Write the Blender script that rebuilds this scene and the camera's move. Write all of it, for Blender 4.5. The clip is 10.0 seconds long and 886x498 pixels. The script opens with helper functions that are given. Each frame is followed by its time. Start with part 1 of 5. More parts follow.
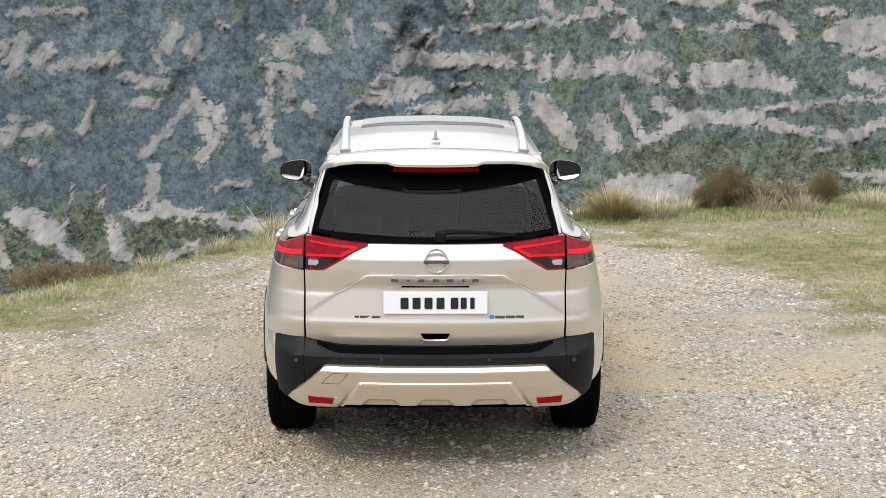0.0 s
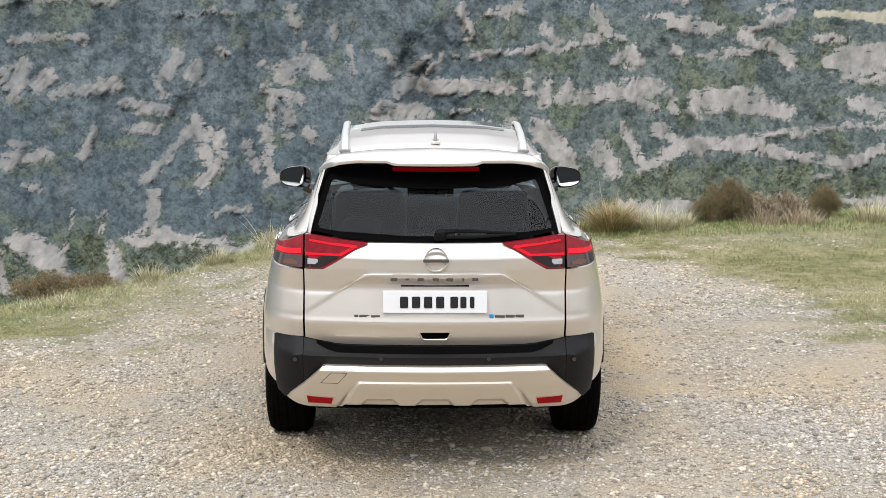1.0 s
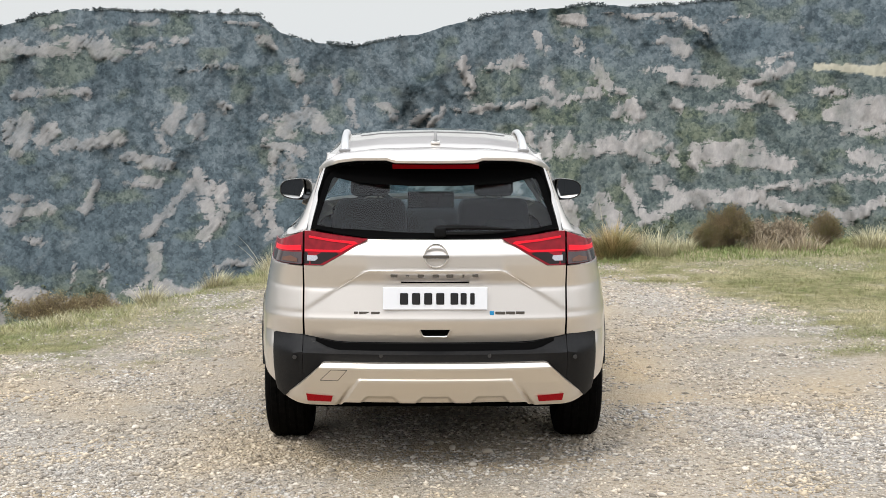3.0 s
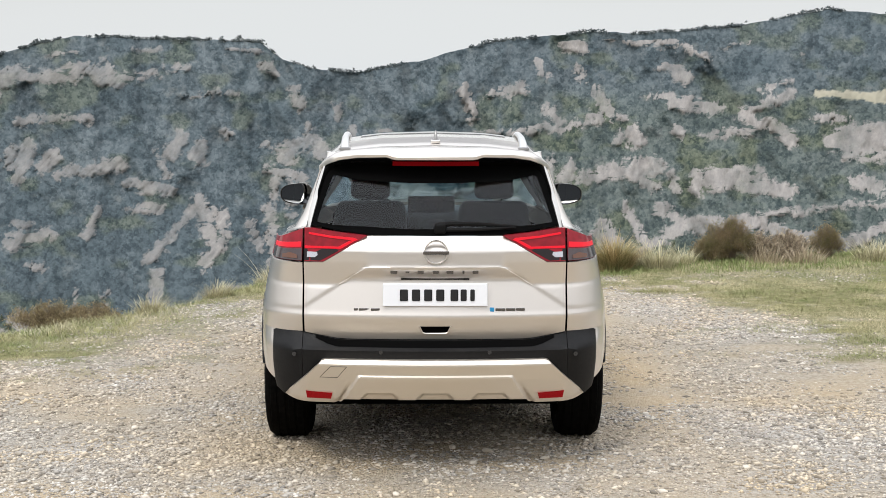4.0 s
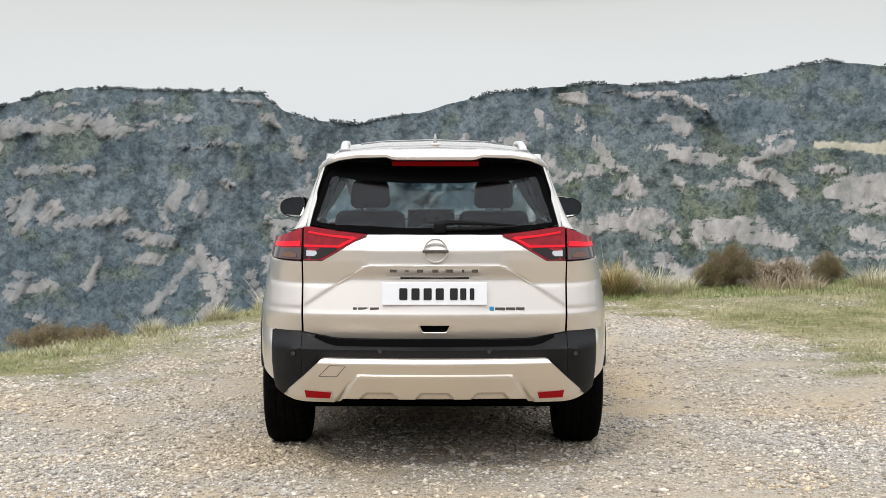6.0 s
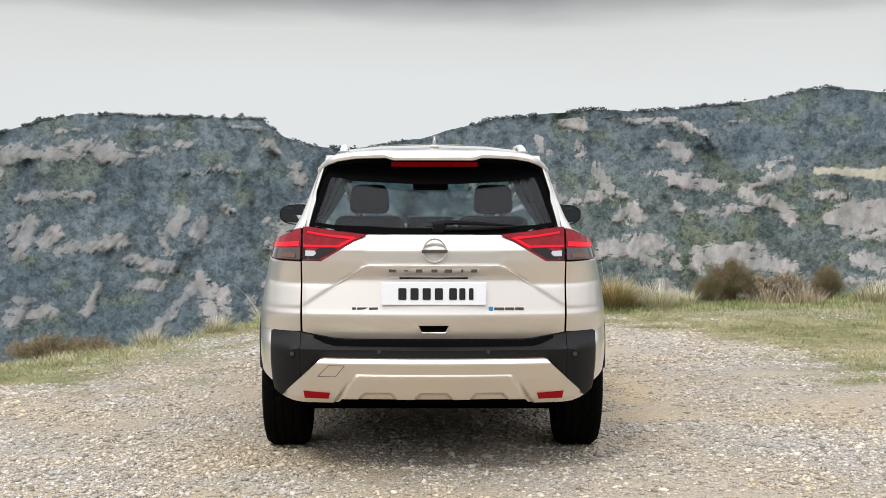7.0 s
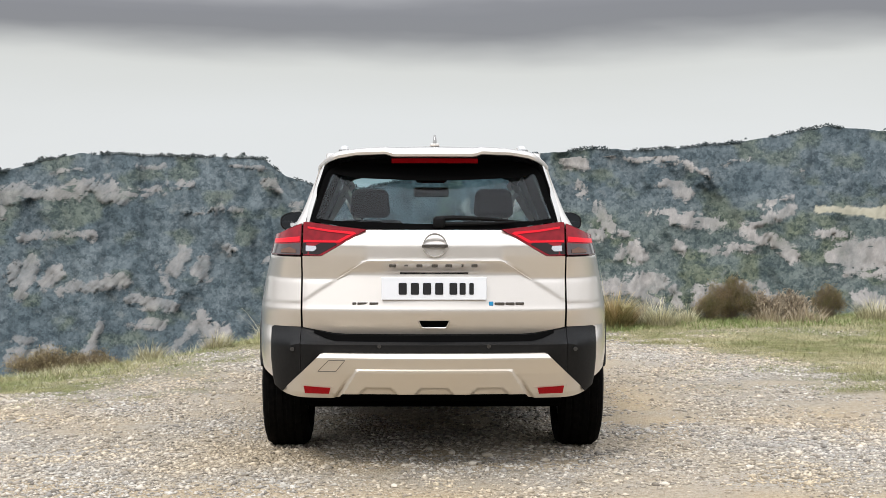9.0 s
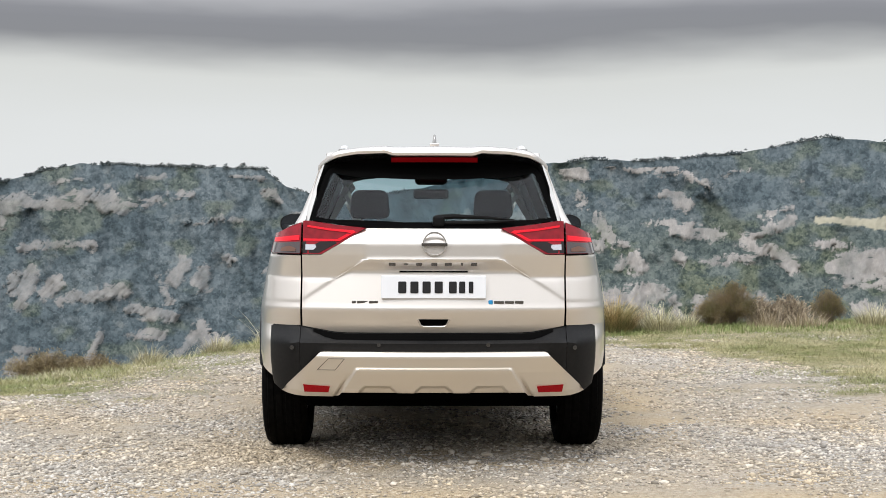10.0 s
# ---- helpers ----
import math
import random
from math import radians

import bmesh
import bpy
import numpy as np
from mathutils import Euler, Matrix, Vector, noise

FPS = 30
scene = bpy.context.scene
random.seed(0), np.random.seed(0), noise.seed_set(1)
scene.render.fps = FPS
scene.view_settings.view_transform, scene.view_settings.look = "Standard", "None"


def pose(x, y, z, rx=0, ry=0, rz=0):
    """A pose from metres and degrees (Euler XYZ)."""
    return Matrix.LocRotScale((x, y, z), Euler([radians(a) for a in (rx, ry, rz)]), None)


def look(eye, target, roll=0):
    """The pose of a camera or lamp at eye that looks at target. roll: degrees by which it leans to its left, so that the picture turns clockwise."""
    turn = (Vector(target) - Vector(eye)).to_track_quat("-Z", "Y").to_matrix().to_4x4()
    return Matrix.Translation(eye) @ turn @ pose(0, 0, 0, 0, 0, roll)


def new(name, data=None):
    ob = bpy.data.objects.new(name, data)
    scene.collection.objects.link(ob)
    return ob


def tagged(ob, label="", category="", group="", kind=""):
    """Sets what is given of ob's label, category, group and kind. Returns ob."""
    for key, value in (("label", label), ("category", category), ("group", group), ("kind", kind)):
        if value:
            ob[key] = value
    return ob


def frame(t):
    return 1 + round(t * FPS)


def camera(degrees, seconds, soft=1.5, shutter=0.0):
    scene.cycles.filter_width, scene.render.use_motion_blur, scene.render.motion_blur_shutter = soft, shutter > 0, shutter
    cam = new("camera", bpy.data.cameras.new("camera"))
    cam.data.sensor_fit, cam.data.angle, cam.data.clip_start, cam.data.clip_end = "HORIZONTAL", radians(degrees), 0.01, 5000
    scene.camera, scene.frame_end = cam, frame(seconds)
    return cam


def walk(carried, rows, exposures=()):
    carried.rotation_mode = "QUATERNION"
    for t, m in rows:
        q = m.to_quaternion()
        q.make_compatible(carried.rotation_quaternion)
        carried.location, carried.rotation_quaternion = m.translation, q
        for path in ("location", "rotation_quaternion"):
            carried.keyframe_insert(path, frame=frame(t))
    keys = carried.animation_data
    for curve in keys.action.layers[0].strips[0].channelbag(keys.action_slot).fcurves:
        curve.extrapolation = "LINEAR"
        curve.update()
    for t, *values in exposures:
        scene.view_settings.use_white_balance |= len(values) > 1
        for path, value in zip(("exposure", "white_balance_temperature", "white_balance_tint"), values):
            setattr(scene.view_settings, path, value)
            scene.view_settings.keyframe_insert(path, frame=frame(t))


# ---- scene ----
# camera and its walk
cam = camera(32.7, 10.0, 0.7)
PATH = [
    (0, (-0.087, -7.327, 2.552), (-0.054, -5.36, 2.19), 0.15),
    (0.5, (-0.087, -7.325, 2.487), (-0.053, -5.356, 2.141), 0.2),
    (1, (-0.085, -7.331, 2.415), (-0.052, -5.358, 2.087), 0.2),
    (1.5, (-0.082, -7.339, 2.349), (-0.05, -5.364, 2.038), 0.2),
    (2, (-0.082, -7.348, 2.276), (-0.05, -5.37, 1.982), 0.15),
    (2.5, (-0.081, -7.348, 2.204), (-0.049, -5.367, 1.928), 0.1),
    (4, (-0.07, -7.359, 1.98), (-0.041, -5.372, 1.757), 0.1),
    (4.5, (-0.07, -7.364, 1.909), (-0.04, -5.375, 1.703), 0.1),
    (5, (-0.066, -7.361, 1.836), (-0.038, -5.37, 1.648), 0.1),
    (5.5, (-0.065, -7.367, 1.781), (-0.037, -5.375, 1.609), 0.1),
    (7, (-0.059, -7.372, 1.59), (-0.031, -5.376, 1.469), 0.1),
    (7.5, (-0.057, -7.381, 1.538), (-0.03, -5.384, 1.433), 0.1),
    (8, (-0.056, -7.39, 1.482), (-0.029, -5.392, 1.392), 0.1),
    (8.5, (-0.054, -7.391, 1.424), (-0.027, -5.392, 1.346), 0.05),
    (9, (-0.053, -7.393, 1.371), (-0.027, -5.394, 1.302), 0.05),
    (9.5, (-0.051, -7.397, 1.333), (-0.025, -5.398, 1.271), 0.08),
    (10, (-0.051, -7.402, 1.312), (-0.025, -5.403, 1.257), 0.1),
]
walk(cam, [(t, look(eye, target, roll)) for t, eye, target, roll in PATH], exposures=[(0, 0.0), (10, 0.0)])

# ---- light: an overcast sky with a dark cloud deck, and a veiled sun behind the walker ----
SUN_EL, SUN_AZ = 50.0, 210.0
world = bpy.data.worlds.new("world")
scene.world = world
world.use_nodes = True
wt = world.node_tree
wn, wl = wt.nodes, wt.links
bg = wn["Background"]
sky = wn.new("ShaderNodeTexSky")
sky.sky_type, sky.sun_disc = "NISHITA", False
sky.sun_elevation, sky.sun_rotation = radians(SUN_EL), radians(SUN_AZ)
tc = wn.new("ShaderNodeTexCoord")
sep = wn.new("ShaderNodeSeparateXYZ")
wl.new(tc.outputs["Generated"], sep.inputs[0])
stretch = wn.new("ShaderNodeMapping")
stretch.inputs["Scale"].default_value = (1.0, 1.0, 5.0)
wl.new(tc.outputs["Generated"], stretch.inputs[0])
cloud = wn.new("ShaderNodeTexNoise")
cloud.inputs["Scale"].default_value, cloud.inputs["Detail"].default_value = 3.0, 5.0
wl.new(stretch.outputs[0], cloud.inputs["Vector"])
off = wn.new("ShaderNodeMath")
off.operation = "MULTIPLY_ADD"
off.inputs[1].default_value, off.inputs[2].default_value = 0.045, -0.0225
wl.new(cloud.outputs["Fac"], off.inputs[0])
lift = wn.new("ShaderNodeMath")
wl.new(sep.outputs["Z"], lift.inputs[0])
wl.new(off.outputs[0], lift.inputs[1])
deck = wn.new("ShaderNodeValToRGB")
wl.new(lift.outputs[0], deck.inputs[0])
cr = deck.color_ramp
SKY_STOPS = [(0.0, (.79, .82, .84)), (.045, (.78, .80, .81)), (.088, (.71, .72, .70)), (.112, (.26, .26, .275)),
             (.124, (.26, .26, .28)), (.168, (.95, .95, .97)), (.5, (1.55, 1.60, 1.69)), (1.0, (2.2, 2.29, 2.46))]
while len(cr.elements) < len(SKY_STOPS):
    cr.elements.new(0.5)
for e, (p, c) in zip(cr.elements, SKY_STOPS):
    e.position, e.color = p, (*c, 1)
thin = wn.new("ShaderNodeMix")
thin.data_type = "RGBA"
thin.inputs["Factor"].default_value = 0.94
dim = wn.new("ShaderNodeVectorMath")
dim.operation = "SCALE"
dim.inputs["Scale"].default_value = 0.1
wl.new(sky.outputs[0], dim.inputs[0])
wl.new(dim.outputs[0], thin.inputs["A"])
wl.new(deck.outputs[0], thin.inputs["B"])
wl.new(thin.outputs["Result"], bg.inputs[0])
bg.inputs[1].default_value = 1.0
sun = new("sun", bpy.data.lights.new("sun", "SUN"))
sun.data.energy, sun.data.angle, sun.data.color = 1.7, radians(14), (1.0, 0.97, 0.925)
_a, _e = radians(SUN_AZ), radians(SUN_EL)
sun.matrix_basis = look((math.sin(_a) * math.cos(_e) * 50, math.cos(_a) * math.cos(_e) * 50, math.sin(_e) * 50), (0, 0, 0))


# ---- materials ----
def mat(name, col, rough=0.6, metal=0.0, col2=None, scale=20.0, mottle=None, mscale=2.0, bump=0.0, bscale=60.0,
        coat=0.0, island=0.0, objrand=0.0, spec=0.5, emit=None, detail=6.0):
    """Principled paint with two scales of variation and fine relief."""
    m = bpy.data.materials.new(name)
    m.use_nodes = True
    nt = m.node_tree
    p = nt.nodes["Principled BSDF"]
    p.inputs["Roughness"].default_value, p.inputs["Metallic"].default_value = rough, metal
    p.inputs["Coat Weight"].default_value, p.inputs["Specular IOR Level"].default_value = coat, spec
    p.inputs["Coat Roughness"].default_value = 0.04
    co = nt.nodes.new("ShaderNodeTexCoord").outputs["Object"]

    def noise_at(s, d=detail):
        n = nt.nodes.new("ShaderNodeTexNoise")
        n.inputs["Scale"].default_value, n.inputs["Detail"].default_value = s, d
        nt.links.new(co, n.inputs["Vector"])
        return n.outputs["Fac"]

    def ramp(fac, lo, hi):
        r = nt.nodes.new("ShaderNodeMapRange")
        r.inputs["From Min"].default_value, r.inputs["From Max"].default_value = lo, hi
        nt.links.new(fac, r.inputs["Value"])
        return r.outputs["Result"]

    def blend(fac, a, b):
        x = nt.nodes.new("ShaderNodeMix")
        x.data_type = "RGBA"
        nt.links.new(fac, x.inputs["Factor"])
        for key, val in (("A", a), ("B", b)):
            if isinstance(val, tuple):
                x.inputs[key].default_value = (*val, 1)
            else:
                nt.links.new(val, x.inputs[key])
        return x.outputs["Result"]

    c = col
    if col2:
        c = blend(ramp(noise_at(scale), .35, .65), c, col2)
    if mottle:
        c = blend(ramp(noise_at(mscale, 4.0), .42, .68), c, mottle)
    if island or objrand:
        src = nt.nodes.new("ShaderNodeNewGeometry").outputs["Random Per Island"] if island else nt.nodes.new("ShaderNodeObjectInfo").outputs["Random"]
        hsv = nt.nodes.new("ShaderNodeHueSaturation")
        k = island or objrand
        r = nt.nodes.new("ShaderNodeMapRange")
        r.inputs["To Min"].default_value, r.inputs["To Max"].default_value = 1 - k, 1 + k
        nt.links.new(src, r.inputs["Value"])
        nt.links.new(r.outputs["Result"], hsv.inputs["Value"])
        if isinstance(c, tuple):
            hsv.inputs["Color"].default_value = (*c, 1)
        else:
            nt.links.new(c, hsv.inputs["Color"])
        c = hsv.outputs["Color"]
    if isinstance(c, tuple):
        p.inputs["Base Color"].default_value = (*c, 1)
    else:
        nt.links.new(c, p.inputs["Base Color"])
    if bump:
        b = nt.nodes.new("ShaderNodeBump")
        b.inputs["Strength"].default_value, b.inputs["Distance"].default_value = bump, 0.02
        nt.links.new(noise_at(bscale, 8.0), b.inputs["Height"])
        nt.links.new(b.outputs[0], p.inputs["Normal"])
    if emit:
        p.inputs["Emission Color"].default_value, p.inputs["Emission Strength"].default_value = (*emit[0], 1), emit[1]
    return m


def glass(name, tint, ior=1.5, rough=0.0):
    """A clear pane: tinted see-through with a real gloss on it."""
    m = bpy.data.materials.new(name)
    m.use_nodes = True
    nt = m.node_tree
    nt.nodes.remove(nt.nodes["Principled BSDF"])
    tr, gl, mx, lw, pw, fr = (nt.nodes.new("ShaderNode" + k) for k in ("BsdfTransparent", "BsdfGlossy", "MixShader", "LayerWeight", "Math", "MapRange"))
    tr.inputs[0].default_value = (*tint, 1)
    gl.inputs["Roughness"].default_value = rough
    pw.operation = "POWER"
    pw.inputs[1].default_value = 5.0
    nt.links.new(lw.outputs["Facing"], pw.inputs[0])
    nt.links.new(pw.outputs[0], fr.inputs["Value"])
    fr.inputs["To Min"].default_value, fr.inputs["To Max"].default_value = ((ior - 1) / (ior + 1)) ** 2, 1.0
    nt.links.new(fr.outputs[0], mx.inputs[0])
    nt.links.new(tr.outputs[0], mx.inputs[1])
    nt.links.new(gl.outputs[0], mx.inputs[2])
    nt.links.new(mx.outputs[0], nt.nodes["Material Output"].inputs["Surface"])
    return m


def terrain_mat(name, layers, base, rough=0.95, bump=0.4, bscale=6.0, dist=0.3):
    """Ground: a base mottle, then layers (attribute, colour, second colour, noise scale) laid over it by their attribute."""
    m = bpy.data.materials.new(name)
    m.use_nodes = True
    nt = m.node_tree
    p = nt.nodes["Principled BSDF"]
    p.inputs["Roughness"].default_value, p.inputs["Specular IOR Level"].default_value = rough, 0.15
    co = nt.nodes.new("ShaderNodeTexCoord").outputs["Object"]

    def two(a, b, s):
        n = nt.nodes.new("ShaderNodeTexNoise")
        n.inputs["Scale"].default_value, n.inputs["Detail"].default_value, n.inputs["Roughness"].default_value = s, 8.0, 0.65
        nt.links.new(co, n.inputs["Vector"])
        r = nt.nodes.new("ShaderNodeMapRange")
        r.inputs["From Min"].default_value, r.inputs["From Max"].default_value = .36, .64
        nt.links.new(n.outputs["Fac"], r.inputs["Value"])
        x = nt.nodes.new("ShaderNodeMix")
        x.data_type = "RGBA"
        nt.links.new(r.outputs[0], x.inputs["Factor"])
        x.inputs["A"].default_value, x.inputs["B"].default_value = (*a, 1), (*b, 1)
        return x.outputs["Result"]

    def cells(a, b, s):
        v = nt.nodes.new("ShaderNodeTexVoronoi")
        v.inputs["Scale"].default_value = s
        nt.links.new(co, v.inputs["Vector"])
        g = nt.nodes.new("ShaderNodeSeparateColor")
        nt.links.new(v.outputs["Color"], g.inputs[0])
        x = nt.nodes.new("ShaderNodeMix")
        x.data_type = "RGBA"
        nt.links.new(g.outputs[0], x.inputs["Factor"])
        x.inputs["A"].default_value, x.inputs["B"].default_value = (*a, 1), (*b, 1)
        return x.outputs["Result"], v.outputs["Distance"]

    lumps, deep = None, .020
    c = two(*base)
    for attr, a, b, s in layers:
        at = nt.nodes.new("ShaderNodeAttribute")
        at.attribute_name = attr
        x = nt.nodes.new("ShaderNodeMix")
        x.data_type = "RGBA"
        nt.links.new(at.outputs["Fac"], x.inputs["Factor"])
        nt.links.new(c, x.inputs["A"])
        if attr == "gravel":
            col, lumps = cells(a, b, s)
        else:
            col = two(a, b, s)
        nt.links.new(col, x.inputs["B"])
        c = x.outputs["Result"]
    nt.links.new(c, p.inputs["Base Color"])
    n = nt.nodes.new("ShaderNodeTexNoise")
    n.inputs["Scale"].default_value, n.inputs["Detail"].default_value = bscale, 9.0
    nt.links.new(co, n.inputs["Vector"])
    b = nt.nodes.new("ShaderNodeBump")
    b.inputs["Strength"].default_value, b.inputs["Distance"].default_value = bump, dist
    nt.links.new(n.outputs["Fac"], b.inputs["Height"])
    if lumps:
        b2 = nt.nodes.new("ShaderNodeBump")
        b2.invert = True
        b2.inputs["Strength"].default_value, b2.inputs["Distance"].default_value = .8, deep
        nt.links.new(lumps, b2.inputs["Height"])
        nt.links.new(b.outputs[0], b2.inputs["Normal"])
        b = b2
    nt.links.new(b.outputs[0], p.inputs["Normal"])
    return m


def mountain_mat(name):
    """Scrubby mountainside: bushes cell by cell, rock where the signed field "rock" says so, streaked and cracked, and a straw meadow."""
    m = bpy.data.materials.new(name)
    m.use_nodes = True
    nt = m.node_tree
    p = nt.nodes["Principled BSDF"]
    p.inputs["Roughness"].default_value, p.inputs["Specular IOR Level"].default_value = .95, .12

    def attr(key, out="Fac"):
        n = nt.nodes.new("ShaderNodeAttribute")
        n.attribute_name = key
        return n.outputs[out]

    slope, fall = attr("slope", "Vector"), attr("fall", "Vector")

    def mapped(sx, sy, turn=0.0, vec=None):
        n = nt.nodes.new("ShaderNodeMapping")
        n.inputs["Scale"].default_value, n.inputs["Rotation"].default_value = (sx, sy, 1), (0, 0, radians(turn))
        nt.links.new(vec or slope, n.inputs["Vector"])
        return n.outputs[0]

    def noise_at(vec, sc, detail=6.0, rough=.6, warp=0.0):
        n = nt.nodes.new("ShaderNodeTexNoise")
        n.inputs["Scale"].default_value, n.inputs["Detail"].default_value = sc, detail
        n.inputs["Roughness"].default_value, n.inputs["Distortion"].default_value = rough, warp
        nt.links.new(vec, n.inputs["Vector"])
        return n.outputs["Fac"]

    def ramp(fac, lo, hi, a=0.0, b=1.0):
        n = nt.nodes.new("ShaderNodeMapRange")
        for key, val in zip(("From Min", "From Max", "To Min", "To Max"), (lo, hi, a, b)):
            n.inputs[key].default_value = val
        nt.links.new(fac, n.inputs["Value"])
        return n.outputs[0]

    def calc(op, a, b):
        n = nt.nodes.new("ShaderNodeMath")
        n.operation = op
        for i, v in enumerate((a, b)):
            if isinstance(v, float):
                n.inputs[i].default_value = v
            else:
                nt.links.new(v, n.inputs[i])
        return n.outputs[0]

    def blend(fac, a, b):
        n = nt.nodes.new("ShaderNodeMix")
        n.data_type = "RGBA"
        if isinstance(fac, float):
            n.inputs["Factor"].default_value = fac
        else:
            nt.links.new(fac, n.inputs["Factor"])
        for key, v in (("A", a), ("B", b)):
            if isinstance(v, tuple):
                n.inputs[key].default_value = (*v, 1)
            else:
                nt.links.new(v, n.inputs[key])
        return n.outputs["Result"]

    # bushes and trees: each cell its own green, in drifts of darker wood and paler heath
    def cells(sc):
        n = nt.nodes.new("ShaderNodeTexVoronoi")
        n.feature, n.inputs["Scale"].default_value, n.inputs["Smoothness"].default_value = "SMOOTH_F1", sc, .35
        nt.links.new(wobble.outputs[0], n.inputs["Vector"])
        g = nt.nodes.new("ShaderNodeSeparateColor")
        nt.links.new(n.outputs["Color"], g.inputs[0])
        return g.outputs[0], n.outputs["Distance"]

    jit = nt.nodes.new("ShaderNodeTexNoise")
    jit.inputs["Scale"].default_value, jit.inputs["Detail"].default_value = 1.1, 3.0
    nt.links.new(slope, jit.inputs["Vector"])
    wobble = nt.nodes.new("ShaderNodeVectorMath")
    wobble.operation = "MULTIPLY_ADD"
    wobble.inputs[1].default_value = (1.1, 1.1, 0)
    nt.links.new(jit.outputs["Color"], wobble.inputs[0])
    nt.links.new(slope, wobble.inputs[2])
    crown, crown_d = cells(.42)
    twig, twig_d = cells(1.0)
    clump = ramp(noise_at(slope, .13, 7.0, .66), .36, .64)
    drift = ramp(noise_at(slope, .030, 5.0), .36, .66)
    leafy = calc("ADD", calc("ADD", calc("MULTIPLY", crown, .34), calc("MULTIPLY", twig, .34)), calc("MULTIPLY", clump, .32))
    leafy = ramp(leafy, .25, .72)
    # distance haze is put into these plant colours as a blue-grey cast
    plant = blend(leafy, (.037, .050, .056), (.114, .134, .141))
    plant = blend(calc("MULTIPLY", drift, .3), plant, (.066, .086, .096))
    # dark woodland, and painted shade of ravines and the low west valley
    plant = blend(calc("MULTIPLY", attr("thicket_shade"), .95), plant, blend(leafy, (.028, .040, .046), (.070, .090, .098)))
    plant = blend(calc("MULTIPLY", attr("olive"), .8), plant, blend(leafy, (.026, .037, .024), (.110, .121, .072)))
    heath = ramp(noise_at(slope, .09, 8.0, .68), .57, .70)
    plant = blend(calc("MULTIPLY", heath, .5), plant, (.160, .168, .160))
    # rock: pale faces, darker streaks that run down them, dark cracks
    down = noise_at(mapped(.17, .095, 0, fall), 1.0, 8.0, .64, .25)
    bed = noise_at(mapped(.06, .30, -8), 1.0, 5.0, .6)
    stone_col = blend(ramp(down, .34, .66), (.205, .193, .182), (.335, .309, .284))
    stone_col = blend(ramp(bed, .45, .70, 0.0, .55), stone_col, (.245, .225, .203))
    stone_col = blend(ramp(noise_at(mapped(.20, .11, 0, fall), 1.0, 8.0, .66), .54, .70, 0.0, .6), stone_col, (.135, .143, .140))
    stone_col = blend(ramp(noise_at(mapped(.9, .5, 0, fall), 1.0, 10.0, .74), .40, .66, .42, 0.0), stone_col, (.150, .143, .136))
    edge = noise_at(slope, .24, 10.0, .70)
    ledge = noise_at(mapped(.07, .26, -6), 1.0, 6.0, .62)
    field_ = calc("ADD", attr("rock"), calc("MULTIPLY", calc("SUBTRACT", edge, .5), .85))
    field_ = calc("ADD", field_, calc("MULTIPLY", calc("SUBTRACT", down, .5), .30))
    field_ = calc("SUBTRACT", field_, ramp(ledge, .54, .68, 0.0, .30))
    bare = calc("MULTIPLY", ramp(field_, -.05, .06), ramp(noise_at(slope, .05, 5.0, .6), .32, .58, .5, 1.0))
    # weaker rock colour in the west stands in for haze
    bare = calc("MULTIPLY", bare, attr("cover"))
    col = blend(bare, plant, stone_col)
    col = blend(attr("straw"), col, blend(noise_at(mapped(.1, .5), 1.0), (.27, .25, .19), (.32, .30, .23)))
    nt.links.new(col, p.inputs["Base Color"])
    lumps = calc("SUBTRACT", .35, calc("ADD", calc("MULTIPLY", crown_d, .5), calc("MULTIPLY", twig_d, .2)))
    relief = nt.nodes.new("ShaderNodeMix")
    nt.links.new(bare, relief.inputs["Factor"])
    nt.links.new(lumps, relief.inputs["A"])
    nt.links.new(calc("MULTIPLY", calc("SUBTRACT", down, .5), .8), relief.inputs["B"])
    bp = nt.nodes.new("ShaderNodeBump")
    bp.inputs["Strength"].default_value, bp.inputs["Distance"].default_value = .6, 1.2
    nt.links.new(relief.outputs["Result"], bp.inputs["Height"])
    nt.links.new(bp.outputs[0], p.inputs["Normal"])
    return m


PAINT = mat("champagne_paint", (.72, .67, .615), .36, .78, col2=(.74, .69, .635), scale=400, coat=1.0)
SKID = mat("satin_silver", (.66, .595, .51), .36, .74, coat=.4)
CHROME = mat("chrome", (.75, .75, .75), .12, 1.0)
DARKCHROME = mat("dark_badge_metal", (.16, .15, .14), .25, .9)
PLASTIC = mat("grained_plastic", (.009, .009, .0095), .42, spec=.16, col2=(.012, .0118, .012), scale=60, bump=.08, bscale=900)
GLOSSBLACK = mat("gloss_black", (.008, .008, .009), .08, coat=1.0)
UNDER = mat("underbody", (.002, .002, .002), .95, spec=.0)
FIN = mat("aerial_grey", (.22, .215, .21), .35, coat=.5)
RUBBER = mat("rubber", (.002, .002, .002), .85, spec=.04, col2=(.005, .0046, .0043), scale=40, bump=.2, bscale=200)
SEAL = mat("black_seal", (.003, .003, .003), .9, spec=.02)
RIM = mat("alloy", (.35, .35, .36), .3, .9)
LENSRED = mat("red_lens", (.16, .004, .010), .18, col2=(.24, .008, .016), scale=30, coat=.25, spec=.15, emit=((1.0, .02, .045), .035))
LEDRED = mat("red_light_guide", (.40, .005, .012), .3, spec=.2, emit=((1.0, .012, .035), .48))
LENSGREY = mat("grey_lens", (.040, .022, .022), .12, .2, coat=.5)
LENSDARK = mat("smoked_lens", (.010, .004, .004), .12, coat=.3, spec=.2)
LENSCLEAR = mat("clear_lamp_reflector", (.52, .52, .54), .16, .8, coat=1.0)
AMBER = mat("amber_lens", (.10, .032, .010), .2, coat=.3)
